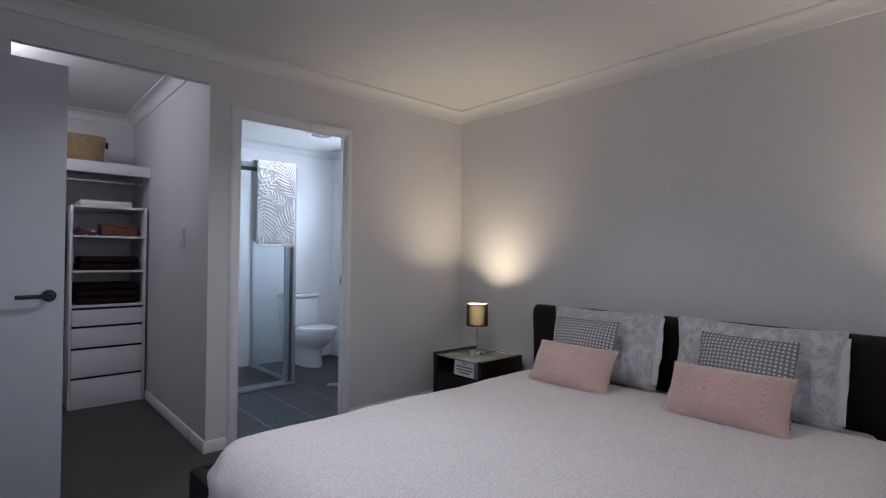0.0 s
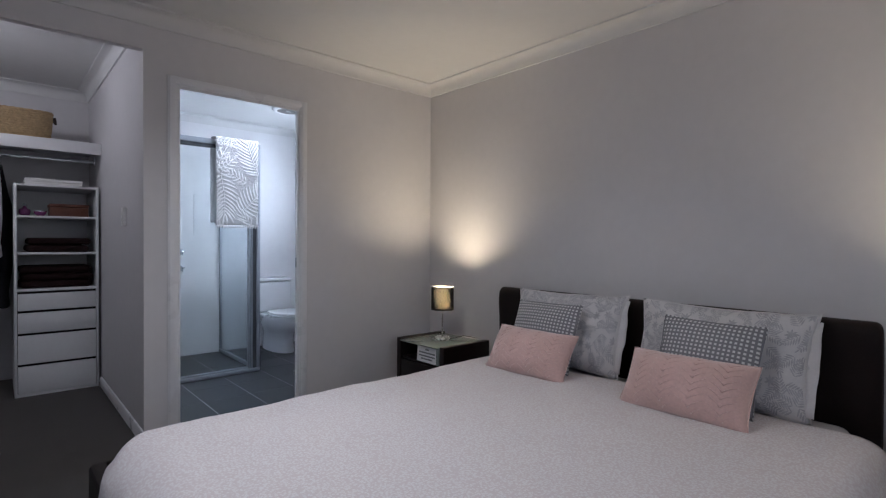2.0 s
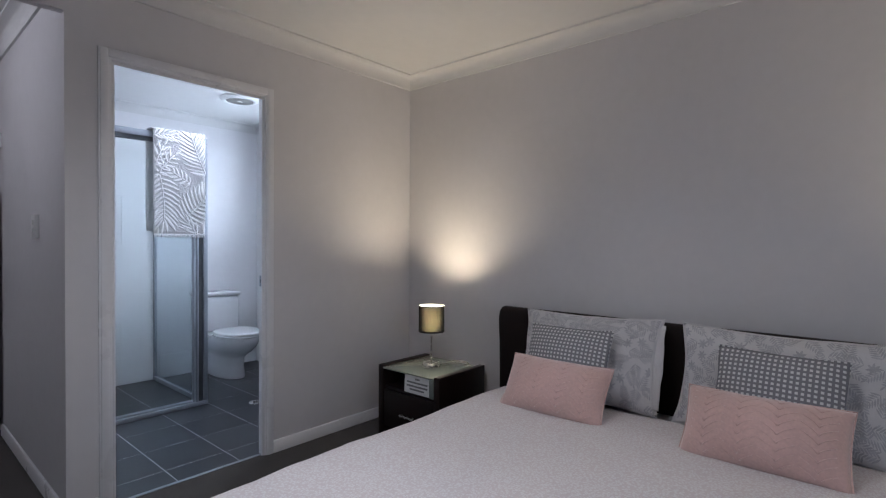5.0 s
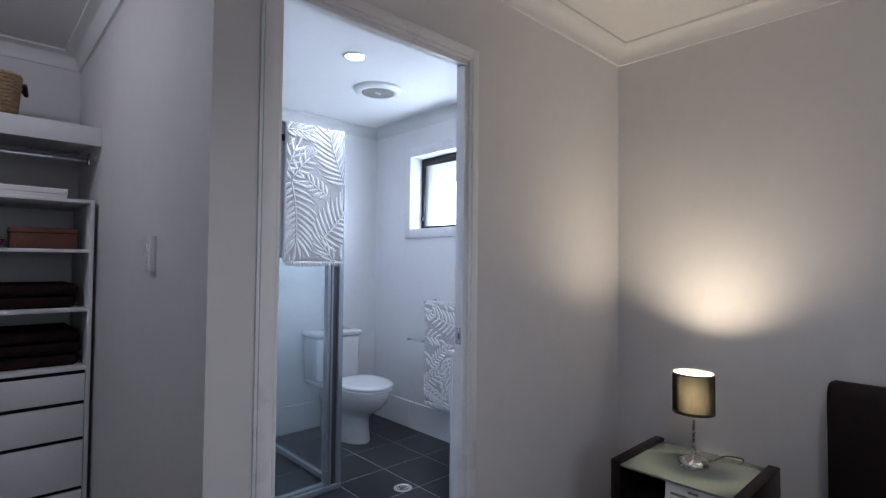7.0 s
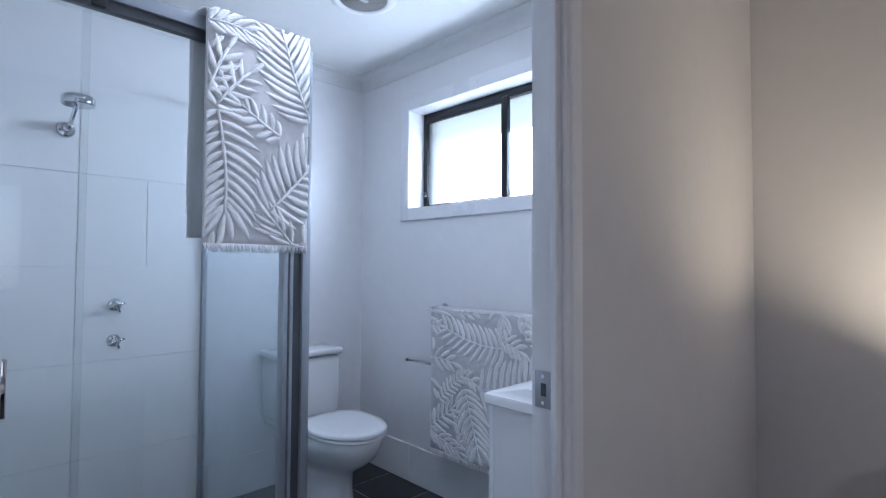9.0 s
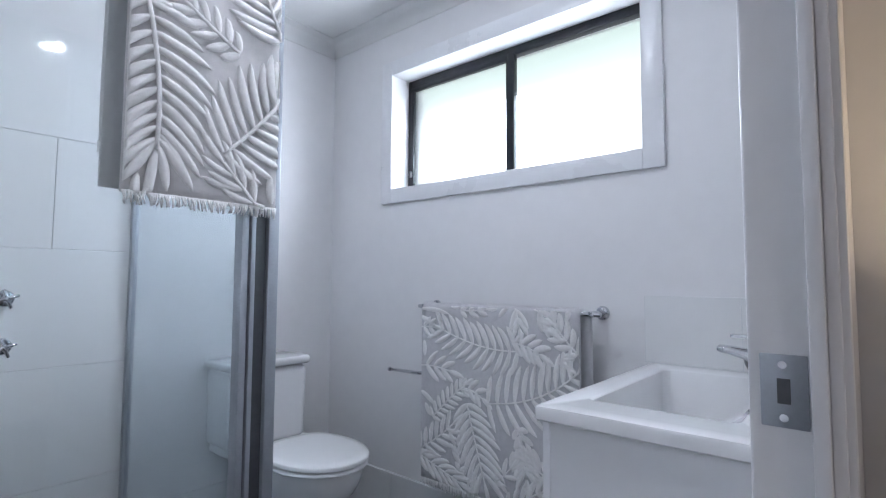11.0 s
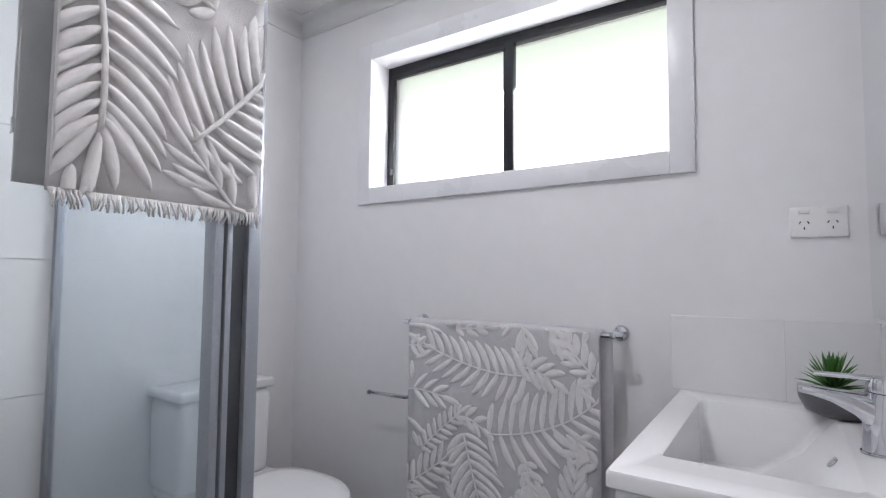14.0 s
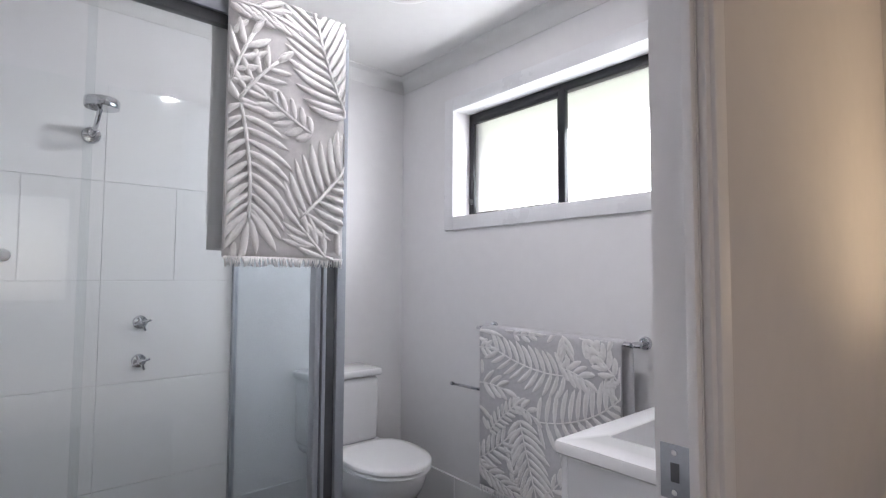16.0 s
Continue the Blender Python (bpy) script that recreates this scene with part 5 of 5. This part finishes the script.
thicken(part("folded_layer", grid_sheet(lambda u, v: Vector((2.140 + 0.035 * u, 2 * SY - TY + 0.006 + 0.004 * math.sin(7 * v), 1.402 + 0.598 * v)), 4, 24), TERRY_GREY, shower_towel, "narrow inner fold of the towel", 180), 0.006, 0)

rail = thing("towel_rail", "chrome towel rail on round wall flanges", "towel rail", (XB, 4.62, 1.0))
RX, RZ = 3.405, 0.992
part("bar", rod((RX, 4.195, RZ), (RX, 5.010, RZ), 0.009, n=18, bevel=0.002), CHROME, rail)
for ry in (4.226, 4.985):
    part("flange", rod((XB, ry, RZ), (XB - 0.012, ry, RZ), 0.026, 0.022, 26, bevel=0.003), CHROME, rail)
    part("arm", rod((XB - 0.01, ry, RZ), (RX - 0.010, ry, RZ), 0.011, 0.010, 18, bevel=0.002), CHROME, rail)
RW, RH = 0.714, 0.715
RY0, RTX = 4.975, 3.388
rail_towel = thing("towel", "grey towel with raised white palm leaves on the rail", "towel", (RX, 4.61, 1.0), "leaf towels")


def over_bar(u, v):
    y = RY0 - RW * u
    front, arc, back = RH - 0.01, 0.045, 0.60
    s = v * (front + arc + back)
    w = 0.003 * math.sin(9 * u) * (1 - min(1, s / front))
    if s < front:
        return Vector((RTX + w, y, 1.003 - RH + s))
    if s < front + arc:
        a = math.pi * (s - front) / arc
        return Vector((RX - (RX - RTX) * math.cos(a), y - 0.008 * (1 - math.cos(a)) / 2, 0.993 + 0.014 * math.sin(a)))
    d = s - front - arc
    return Vector((2 * RX - RTX + 0.010 * d, y - 0.022 * u - 0.005, 0.993 - d))


thicken(part("cloth", grid_sheet(over_bar, 20, 50), TERRY_RAIL, rail_towel, "", 180), 0.006, 0)
put2 = lambda u, v, h: Vector((RTX - 0.003 - h, RY0 - u, 1.003 - v))
bm = bmesh.new()
D = dict(W=RW, H=RH, put=put2, hgt=0.0055)
frond(bm, [(0.471, 0.157), (0.306, 0.176), (0.075, 0.085)], 11, 0.135, 0.0110, 76, taper=0.62, **D)
frond(bm, [(0.343, 0.363), (0.573, 0.339), (0.706, 0.208)], 11, 0.155, 0.0112, 84, taper=0.7, **D)
frond(bm, [(0.462, 0.128), (0.516, 0.133), (0.564, 0.16)], 4, 0.080, 0.0118, 62, taper=0.8, **D)
frond(bm, [(0.706, 0.145), (0.656, 0.096), (0.593, 0.023)], 5, 0.078, 0.0118, 64, taper=0.8, **D)
frond(bm, [(0.464, -0.018), (0.47, 0.013), (0.481, 0.072)], 3, 0.090, 0.0106, 40, taper=0.8, **D)
frond(bm, [(-0.013, 0.096), (0.025, 0.093), (0.075, 0.094)], 3, 0.058, 0.0106, 66, taper=0.9, **D)
frond(bm, [(-0.011, 0.256), (0.07, 0.246), (0.154, 0.264)], 4, 0.098, 0.0112, 56, taper=0.8, **D)
frond(bm, [(0.068, 0.458), (0.143, 0.377), (0.232, 0.309)], 8, 0.058, 0.0087, 74, taper=0.95, **D)
frond(bm, [(0.244, 0.38), (0.277, 0.501), (0.327, 0.656)], 9, 0.150, 0.0125, 64, taper=0.95, **D)
frond(bm, [(-0.002, 0.598), (0.082, 0.552), (0.173, 0.47)], 6, 0.095, 0.0110, 66, taper=0.8, **D)
frond(bm, [(0.22, 0.322), (0.266, 0.315), (0.317, 0.349)], 3, 0.064, 0.0110, 64, taper=0.9, **D)
frond(bm, [(0.473, 0.434), (0.483, 0.453), (0.493, 0.486)], 2, 0.060, 0.0112, 66, taper=0.9, **D)
frond(bm, [(0.485, 0.498), (0.497, 0.531), (0.508, 0.6)], 4, 0.095, 0.0118, 58, taper=0.9, **D)
frond(bm, [(0.627, 0.578), (0.62, 0.508), (0.645, 0.41)], 5, 0.095, 0.0118, 46, taper=0.8, **D)
frond(bm, [(-0.009, 0.624), (0.091, 0.653), (0.207, 0.688)], 6, 0.110, 0.0114, 46, taper=0.85, **D)
frond(bm, [(0.212, 0.02), (0.271, 0.021), (0.341, 0.01)], 3, 0.055, 0.0103, 46, taper=0.9, **D)
frond(bm, [(0.545, -0.015), (0.57, 0.019), (0.607, 0.062)], 3, 0.072, 0.0110, 44, taper=0.9, **D)
frond(bm, [(0.591, 0.579), (0.545, 0.557), (0.506, 0.514)], 3, 0.085, 0.0112, 50, taper=0.9, **D)
frond(bm, [(0.704, 0.388), (0.667, 0.382), (0.619, 0.354)], 3, 0.070, 0.0112, 50, taper=0.9, **D)
frond(bm, [(0.206, 0.644), (0.218, 0.599), (0.184, 0.549)], 3, 0.060, 0.0106, 50, taper=0.9, **D)
frond(bm, [(0.375, 0.644), (0.437, 0.598), (0.467, 0.541)], 3, 0.070, 0.0106, 50, taper=0.9, **D)
frond(bm, [(0.430, 0.720), (0.500, 0.670), (0.580, 0.620)], 5, 0.080, 0.0112, 56, taper=0.9, **D)
frond(bm, [(0.720, 0.700), (0.690, 0.650), (0.640, 0.600)], 4, 0.085, 0.0112, 52, taper=0.9, **D)
for lf in (((-0.007, 0.019), -0.02, 0.158), ((0.679, -0.019), 1.68, 0.063), ((0.699, 0.209), -2.65, 0.064), ((0.696, 0.159), 2.83, 0.045), ((-0.0, 0.363), 0.44, 0.089), ((0.015, 0.152), 1.38, 0.063), ((0.054, 0.456), -2.23, 0.057), ((0.361, -0.006), 2.94, 0.045), ((0.393, 0.035), -0.94, 0.054), ((0.695, 0.3), 2.51, 0.061), ((0.212, 0.001), 2.94, 0.050), ((0.62, 0.004), -0.43, 0.045), ((0.689, 0.456), 1.93, 0.077)):
    leaflet(bm, lf[0], lf[1], lf[2], 0.0100, 0.3, RW, RH, put2, 0.0055)
part("leaf_pattern", bm, TERRY, rail_towel, "raised white palm-leaf pile", 180)
bm = bmesh.new()
fringe(bm, RW, 110, lambda u, v, h: Vector((RTX - h, RY0 - u, 0.290 - v)), 0.030)
part("fringe", bm, TERRY, rail_towel, "short white fringe", 180)

tp = thing("toilet_roll_holder", "empty chrome toilet roll holder arm", "roll holder", (XB, 5.0, 0.70))
part("flange", rod((XB, 5.00, 0.705), (XB - 0.010, 5.00, 0.705), 0.024, 0.021, 24, bevel=0.003), CHROME, tp)
part("arm", tube([(XB - 0.008, 5.0, 0.705), (3.43, 5.0, 0.705), (3.415, 5.004, 0.705), (3.408, 5.016, 0.705), (3.406, 5.19, 0.702)], 0.0075, 12), CHROME, tp, "", 180)
part("end_cap", rod((3.406, 5.185, 0.702), (3.406, 5.196, 0.702), 0.010, n=16, bevel=0.002), CHROME, tp)

# ---- toilet ----
TC = 3.036
toilet = thing("toilet", "white ceramic close-coupled toilet with the lid down", "toilet", (TC, 5.4, 0))


def bowl():
    """Pedestal and pan as stacked rounded sections: (height, half width, front, back)."""
    bm = bmesh.new()
    sec = [(0.0, 0.118, 5.195, 5.70), (0.012, 0.120, 5.190, 5.70), (0.10, 0.112, 5.205, 5.70), (0.18, 0.110, 5.195, 5.70), (0.215, 0.122, 5.150, 5.70), (0.25, 0.148, 5.085, 5.69), (0.29, 0.170, 5.035, 5.66), (0.335, 0.180, 5.010, 5.60), (0.37, 0.181, 5.003, 5.56), (0.385, 0.178, 5.008, 5.55)]
    n = 44
    rings = []
    for z, hw, yf, yb in sec:
        yc, hl = (yf + yb) / 2, (yb - yf) / 2
        ring = []
        for i in range(n):
            a = 2 * math.pi * i / n
            c, s = math.cos(a), math.sin(a)
            e = 2.0 if s < 0 else 4.0
            m = (abs(c) ** e + abs(s) ** e) ** (-1 / e)
            ring.append(bm.verts.new((TC + hw * c * m, yc + hl * s * m, z)))
        rings.append(ring)
    for A, B in zip(rings, rings[1:]):
        for i in range(n):
            bm.faces.new((A[i], A[(i + 1) % n], B[(i + 1) % n], B[i]))
    bm.faces.new(rings[0])
    bm.faces.new(rings[-1])
    return bm


def seat_shape(z0, z1, grow, dome=0.0):
    bm = bmesh.new()
    n = 48
    rings = []
    for z, f in ((z0, 0.975), (z0 + 0.003, 1.0), (z1 - 0.006, 1.0), (z1 - 0.001, 0.975), (z1 + dome * 0.5, 0.80), (z1 + dome * 0.85, 0.5), (z1 + dome, 0.15)):
        ring = []
        for i in range(n):
            a = 2 * math.pi * i / n
            c, s = math.cos(a), math.sin(a)
            e = 2.0 if s < 0 else 3.2
            m = (abs(c) ** e + abs(s) ** e) ** (-1 / e)
            ring.append(bm.verts.new((TC + (0.180 + grow) * f * c * m, 5.215 + (0.222 + grow) * f * s * m, z)))
        rings.append(ring)
    for A, B in zip(rings, rings[1:]):
        for i in range(n):
            bm.faces.new((A[i], A[(i + 1) % n], B[(i + 1) % n], B[i]))
    bm.faces.new(rings[0])
    bm.faces.new(rings[-1])
    return bm


part("pan", bowl(), CERAMIC, toilet, "", 60)
part("seat_deck", box(TC - 0.19, TC + 0.19, 5.40, 5.735, 0.355, 0.392, 0.015, seg=3), CERAMIC, toilet)
part("seat_ring", seat_shape(0.392, 0.408, 0.004), SEAT, toilet, "", 50)
part("seat_lid", seat_shape(0.412, 0.432, 0.006, 0.006), SEAT, toilet, "closed white plastic lid", 50)
for hx in (-0.08, 0.08):
    part("hinge", rod((TC + hx - 0.02, 5.445, 0.415), (TC + hx + 0.02, 5.445, 0.415), 0.011, n=14, bevel=0.002), SEAT, toilet)
bm = box(TC - 0.212, TC + 0.164, 5.520, 5.735, 0.392, 0.715, 0.028, seg=4)
for v in bm.verts:
    if v.co.z < 0.6:
        k = (0.6 - v.co.z) * 0.12
        v.co.x += (TC - v.co.x) * k
part("cistern", bm, CERAMIC, toilet, "", 50)
part("cistern_lid", box(TC - 0.224, TC + 0.174, 5.508, 5.738, 0.719, 0.756, 0.016, seg=4), CERAMIC, toilet, "", 50)
btn = part("flush_button", rod((TC - 0.03, 5.62, 0.755), (TC - 0.03, 5.62, 0.762), 0.030, 0.028, 28, bevel=0.002), CHROME, toilet, "chrome flush button")
part("button_split", box(TC - 0.031, TC - 0.029, 5.592, 5.648, 0.7615, 0.7626), GAP, btn)

# ---- vanity ----
VX0, VX1, VY0, VY1 = 2.735, XB - 0.010, YB + 0.011, 4.060
van = thing("vanity_cabinet", "white gloss vanity cabinet under the basin", "vanity", ((VX0 + VX1) / 2, 3.85, 0))
part("body", box(VX0 + 0.030, VX1, VY0, VY1 - 0.032, 0.10, VZ - 0.175), GLOSS, van)
part("side_panel", box(VX0 + 0.012, VX0 + 0.030, VY0, VY1 - 0.032, 0.10, VZ - 0.030), GLOSS, van)
part("kickboard", box(VX0 + 0.03, VX1, VY0, VY1 - 0.08, 0, 0.10), GLOSS, van)
for xa, xb in ((VX0 + 0.012, 3.105), (3.109, VX1)):
    d = part("cabinet_door", box(xa, xb, VY1 - 0.031, VY1 - 0.014, 0.105, VZ - 0.032, 0.002), GLOSS, van)
    part("door_handle", box((xb - 0.05) if xb < 3.2 else xa + 0.04, (xb - 0.04) if xb < 3.2 else xa + 0.05, VY1 - 0.014, VY1 + 0.006, 0.62, 0.74, 0.002), CHROME, d)


def basin_top():
    """A ceramic top with a sunk rectangular basin: rings from the outer edge inwards and down."""
    bm = bmesh.new()

    def ring(x0, x1, y0, y1, z, r, n=6):
        out = []
        for cx, cy, a0 in ((x1 - r, y1 - r, 0), (x0 + r, y1 - r, 90), (x0 + r, y0 + r, 180), (x1 - r, y0 + r, 270)):
            for i in range(n + 1):
                a = radians(a0 + 90 * i / n)
                out.append(bm.verts.new((cx + r * math.cos(a), cy + r * math.sin(a), z)))
        return out

    rs = [ring(VX0 + 0.004, VX1, VY0, VY1 - 0.004, VZ - 0.030, 0.006), ring(VX0, VX1, VY0, VY1, VZ - 0.026, 0.008), ring(VX0, VX1, VY0, VY1, VZ - 0.005, 0.008), ring(VX0 + 0.003, VX1, VY0, VY1 - 0.003, VZ, 0.008),
          ring(2.866, 3.408, 3.706, 4.004, VZ - 0.001, 0.020), ring(2.872, 3.402, 3.712, 3.998, VZ - 0.006, 0.020), ring(2.886, 3.385, 3.775, 3.994, VZ - 0.090, 0.022),
          ring(2.898, 3.372, 3.856, 3.988, VZ - 0.150, 0.030), ring(2.93, 3.34, 3.875, 3.970, VZ - 0.158, 0.030)]
    for A, B in zip(rs, rs[1:]):
        for i in range(len(A)):
            k = (i + 1) % len(A)
            bm.faces.new((A[i], A[k], B[k], B[i]))
    bm.faces.new(rs[-1])
    return bm


basin = thing("washbasin", "white ceramic vanity top with a sunk rectangular basin", "basin", (3.1, 3.85, VZ))
part("ceramic_top", basin_top(), CERAMIC, basin, "", 40)
part("overflow_ring", rod((3.12, 3.730, VZ - 0.0370), (3.12, 3.738, VZ - 0.0310), 0.012, n=22, bevel=0.002), CHROME, basin, "chrome overflow ring")
part("plug", rod((3.10, 3.925, VZ - 0.158), (3.10, 3.925, VZ - 0.152), 0.020, n=24, bevel=0.001), CHROME, basin, "chrome plug")

tap = thing("basin_mixer", "chrome single-lever basin mixer tap", "tap", (3.10, 3.668, VZ))
part("base_ring", rod((3.10, 3.668, VZ), (3.10, 3.668, VZ + 0.006), 0.027, n=28, bevel=0.002), CHROME, tap)
part("column", tube([(3.10, 3.668, VZ + 0.005), (3.10, 3.667, VZ + 0.05), (3.10, 3.664, VZ + 0.085), (3.10, 3.662, VZ + 0.112)], 0.024, 24, None, 0.95), CHROME, tap, "", 60)


def spout():
    bm = bmesh.new()
    rings = []
    for y, zc, hw, hh in ((3.650, VZ + 0.066, 0.022, 0.040), (3.676, VZ + 0.076, 0.0215, 0.032), (3.700, VZ + 0.089, 0.021, 0.021), (3.735, VZ + 0.100, 0.0205, 0.012), (3.765, VZ + 0.106, 0.020, 0.009), (3.784, VZ + 0.108, 0.019, 0.008), (3.788, VZ + 0.108, 0.016, 0.005)):
        ring = []
        for i in range(20):
            a = 2 * math.pi * i / 20
            c, s = math.cos(a), math.sin(a)
            m = (abs(c) ** 4 + abs(s) ** 4) ** (-0.25)
            ring.append(bm.verts.new((3.10 + hw * c * m, y, zc + hh * s * m)))
        rings.append(ring)
    for A, B in zip(rings, rings[1:]):
        for i in range(20):
            bm.faces.new((A[i], A[(i + 1) % 20], B[(i + 1) % 20], B[i]))
    bm.faces.new(rings[0])
    bm.faces.new(rings[-1])
    return bm


part("spout", spout(), CHROME, tap, "", 50)
part("cartridge_cap", rod((3.10, 3.662, VZ + 0.112), (3.10, 3.661, VZ + 0.139), 0.023, 0.021, 24, bevel=0.004), CHROME, tap)
part("lever", box(3.087, 3.113, 3.650, 3.762, VZ + 0.134, VZ + 0.142, 0.0035), CHROME, tap)

pot = thing("succulent_plant", "small green spiky succulent in a grey oval bowl", "plant", (3.375, 3.715, VZ))
part("bowl", lathe([(0.002, 0.0), (0.030, 0.001), (0.052, 0.014), (0.062, 0.040), (0.064, 0.056), (0.060, 0.056), (0.056, 0.042), (0.002, 0.038)], (3.375, 3.700, VZ), 32, sx=1.0, sy=1.32), BOWL, pot, "", 60)
random.seed(9)
for i in range(14):
    a, r = random.uniform(0, 6.28), 0.046 * math.sqrt(random.random())
    bm = bmesh.new()
    bmesh.ops.create_icosphere(bm, subdivisions=1, radius=random.uniform(0.006, 0.010))
    bmesh.ops.translate(bm, vec=(3.375 + r * math.cos(a), 3.715 + r * math.sin(a), VZ + 0.050), verts=bm.verts)
    part("pebble", bm, PEBBLE, pot, "", 180)
for i in range(44):
    a = i * 2.39996
    el = radians(15 + 68 * (i / 44) ** 0.8)
    ln = random.uniform(0.085, 0.105) * (1.0 - 0.15 * i / 44)
    d = Vector((math.cos(a) * math.cos(el), math.sin(a) * math.cos(el), math.sin(el)))
    base = Vector((3.375, 3.715, VZ + 0.058 + 0.012 * i / 44))
    side = Vector((-math.sin(a), math.cos(a), 0))
    up = d.cross(side) * -1
    bm = bmesh.new()
    rows = []
    for k in range(6):
        t = k / 5
        c = base + d * ln * t + Vector((0, 0, -0.020 * t * t * math.cos(el))) if i < 26 else base + d * ln * t
        w = 0.0085 * (1 - t) ** 0.7 + 0.0006
        rows.append([bm.verts.new(c + side * w), bm.verts.new(c - up * w * 0.45), bm.verts.new(c - side * w), bm.verts.new(c + up * w * 0.25)])
    for A, B in zip(rows, rows[1:]):
        for j in range(4):
            bm.faces.new((A[j], A[(j + 1) % 4], B[(j + 1) % 4], B[j]))
    bm.faces.new(rows[0])
    bm.faces.new(rows[-1])
    part("leaf", bm, LEAF, pot, "", 180)

mir = thing("wall_mirror", "frameless-edged wall mirror with a slim silver rim", "mirror", (3.0, YB + 0.006, 1.5))
mx0, mx1, mz0, mz1 = 2.53, 3.426, 1.066, 1.98


def mirror_outline(inset, y):
    c = 0.02
    a, b, d, e = mx0 + inset, mx1 - inset, mz0 + inset, mz1 - inset
    return [(a + c, y, d), (b - c, y, d), (b, y, d + c), (b, y, e - c), (b - c, y, e), (a + c, y, e), (a, y, e - c), (a, y, d + c)]


def plate(pts, y0, y1):
    bm = bmesh.new()
    A = [bm.verts.new((x, y0, z)) for x, _, z in pts]
    B = [bm.verts.new((x, y1, z)) for x, _, z in pts]
    for i in range(len(A)):
        k = (i + 1) % len(A)
        bm.faces.new((A[i], A[k], B[k], B[i]))
    bm.faces.new(A)
    bm.faces.new(B)
    return bm


part("backing", plate(mirror_outline(0, 0), YB + 0.002, 3.630), MIRROR_EDGE, mir, "silver mirror rim", 30)
part("mirror_glass", plate(mirror_outline(0.014, 0), 3.6301, 3.634), MIRROR, mir, "", 30)

gpo = thing("power_outlet", "white double power outlet with two switches", "power outlet", (XB, 3.724, 1.31))
part("plate", box(XB - 0.009, XB, 3.664, 3.786, 1.272, 1.352, 0.003), PLASTIC, gpo)
for oy in (3.695, 3.755):
    r = part("switch", box(XB - 0.014, XB - 0.008, oy - 0.012, oy + 0.012, 1.334, 1.346, 0.002), PLASTIC, gpo)
    for dy, dz, rot in ((-0.009, 0.005, -30), (0.009, 0.005, 30), (0, -0.010, 0)):
        bm = box(-0.0008, 0.0008, -0.0012, 0.0012, -0.0038, 0.0038)
        bmesh.ops.transform(bm, matrix=Matrix.Translation((XB - 0.0092, oy + dy, 1.306 + dz)) @ Matrix.Rotation(radians(rot), 4, "X"), verts=bm.verts)
        part("socket_slot", bm, GAP, gpo)

# ---- bathroom ceiling fittings and floor drain ----
fan = thing("exhaust_fan", "round white ceiling exhaust fan with a grey grille", "exhaust fan", (2.870, 4.875, BCEIL))
FC = (2.870, 4.875, BCEIL)
part("ring", lathe([(0.105, -0.022), (0.112, -0.028), (0.130, -0.026), (0.150, -0.014), (0.155, -0.004), (0.155, 0)], FC, 56, cap=False), PLASTIC, fan, "white outer ring", 60)
part("grille_plate", lathe([(0.001, -0.010), (0.106, -0.010), (0.107, -0.022)], FC, 48, cap=False), VENT, fan, "", 60)
for i in range(-8, 9):
    o = i * 0.0115
    hw = math.sqrt(max(0, 0.103 ** 2 - o * o))
    bm = box(-hw, hw, -0.0022, 0.0022, -0.024, -0.012)
    bmesh.ops.transform(bm, matrix=Matrix.Translation(FC) @ Matrix.Rotation(radians(-45), 4, "Z") @ Matrix.Translation((0, o, 0)), verts=bm.verts)
    part("slat", bm, VENT, fan)
bm = box(-0.022, 0.022, -0.009, 0.009, -0.028, -0.022, 0.002)
bmesh.ops.transform(bm, matrix=Matrix.Translation(FC) @ Matrix.Rotation(radians(0), 4, "Z"), verts=bm.verts)
part("badge", bm, PLASTIC, fan, "small pale badge")
dl = thing("downlight", "lit round recessed bathroom downlight", "downlight", (2.467, 4.53, BCEIL))
part("trim_ring", lathe([(0.048, -0.003), (0.052, -0.007), (0.062, -0.005), (0.064, 0)], (2.467, 4.53, BCEIL), 40, cap=False), PLASTIC, dl, "", 60)
part("lens", lathe([(0.001, -0.004), (0.049, -0.004)], (2.467, 4.53, BCEIL), 40, cap=False), DOWNLIGHT_GLOW, dl, "glowing lens")
drain = thing("floor_drain", "round chrome floor drain grate", "drain", (2.793, 4.470, 0))
part("rim", lathe([(0.036, 0.0), (0.052, 0.0), (0.053, 0.003), (0.050, 0.005), (0.038, 0.005), (0.036, 0.003), (0.036, 0.0)], (2.793, 4.470, 0), 36, cap=False), STEEL, drain, "", 50)
part("sump", lathe([(0.001, 0.0012), (0.037, 0.0012)], (2.793, 4.470, 0), 30, cap=False), GAP, drain)
for i in range(-3, 4):
    o = i * 0.010
    hw = math.sqrt(0.037 ** 2 - o * o)
    part("bar", box(2.793 - hw, 2.793 + hw, 4.470 + o - 0.002, 4.470 + o + 0.002, 0.001, 0.004), STEEL, drain)
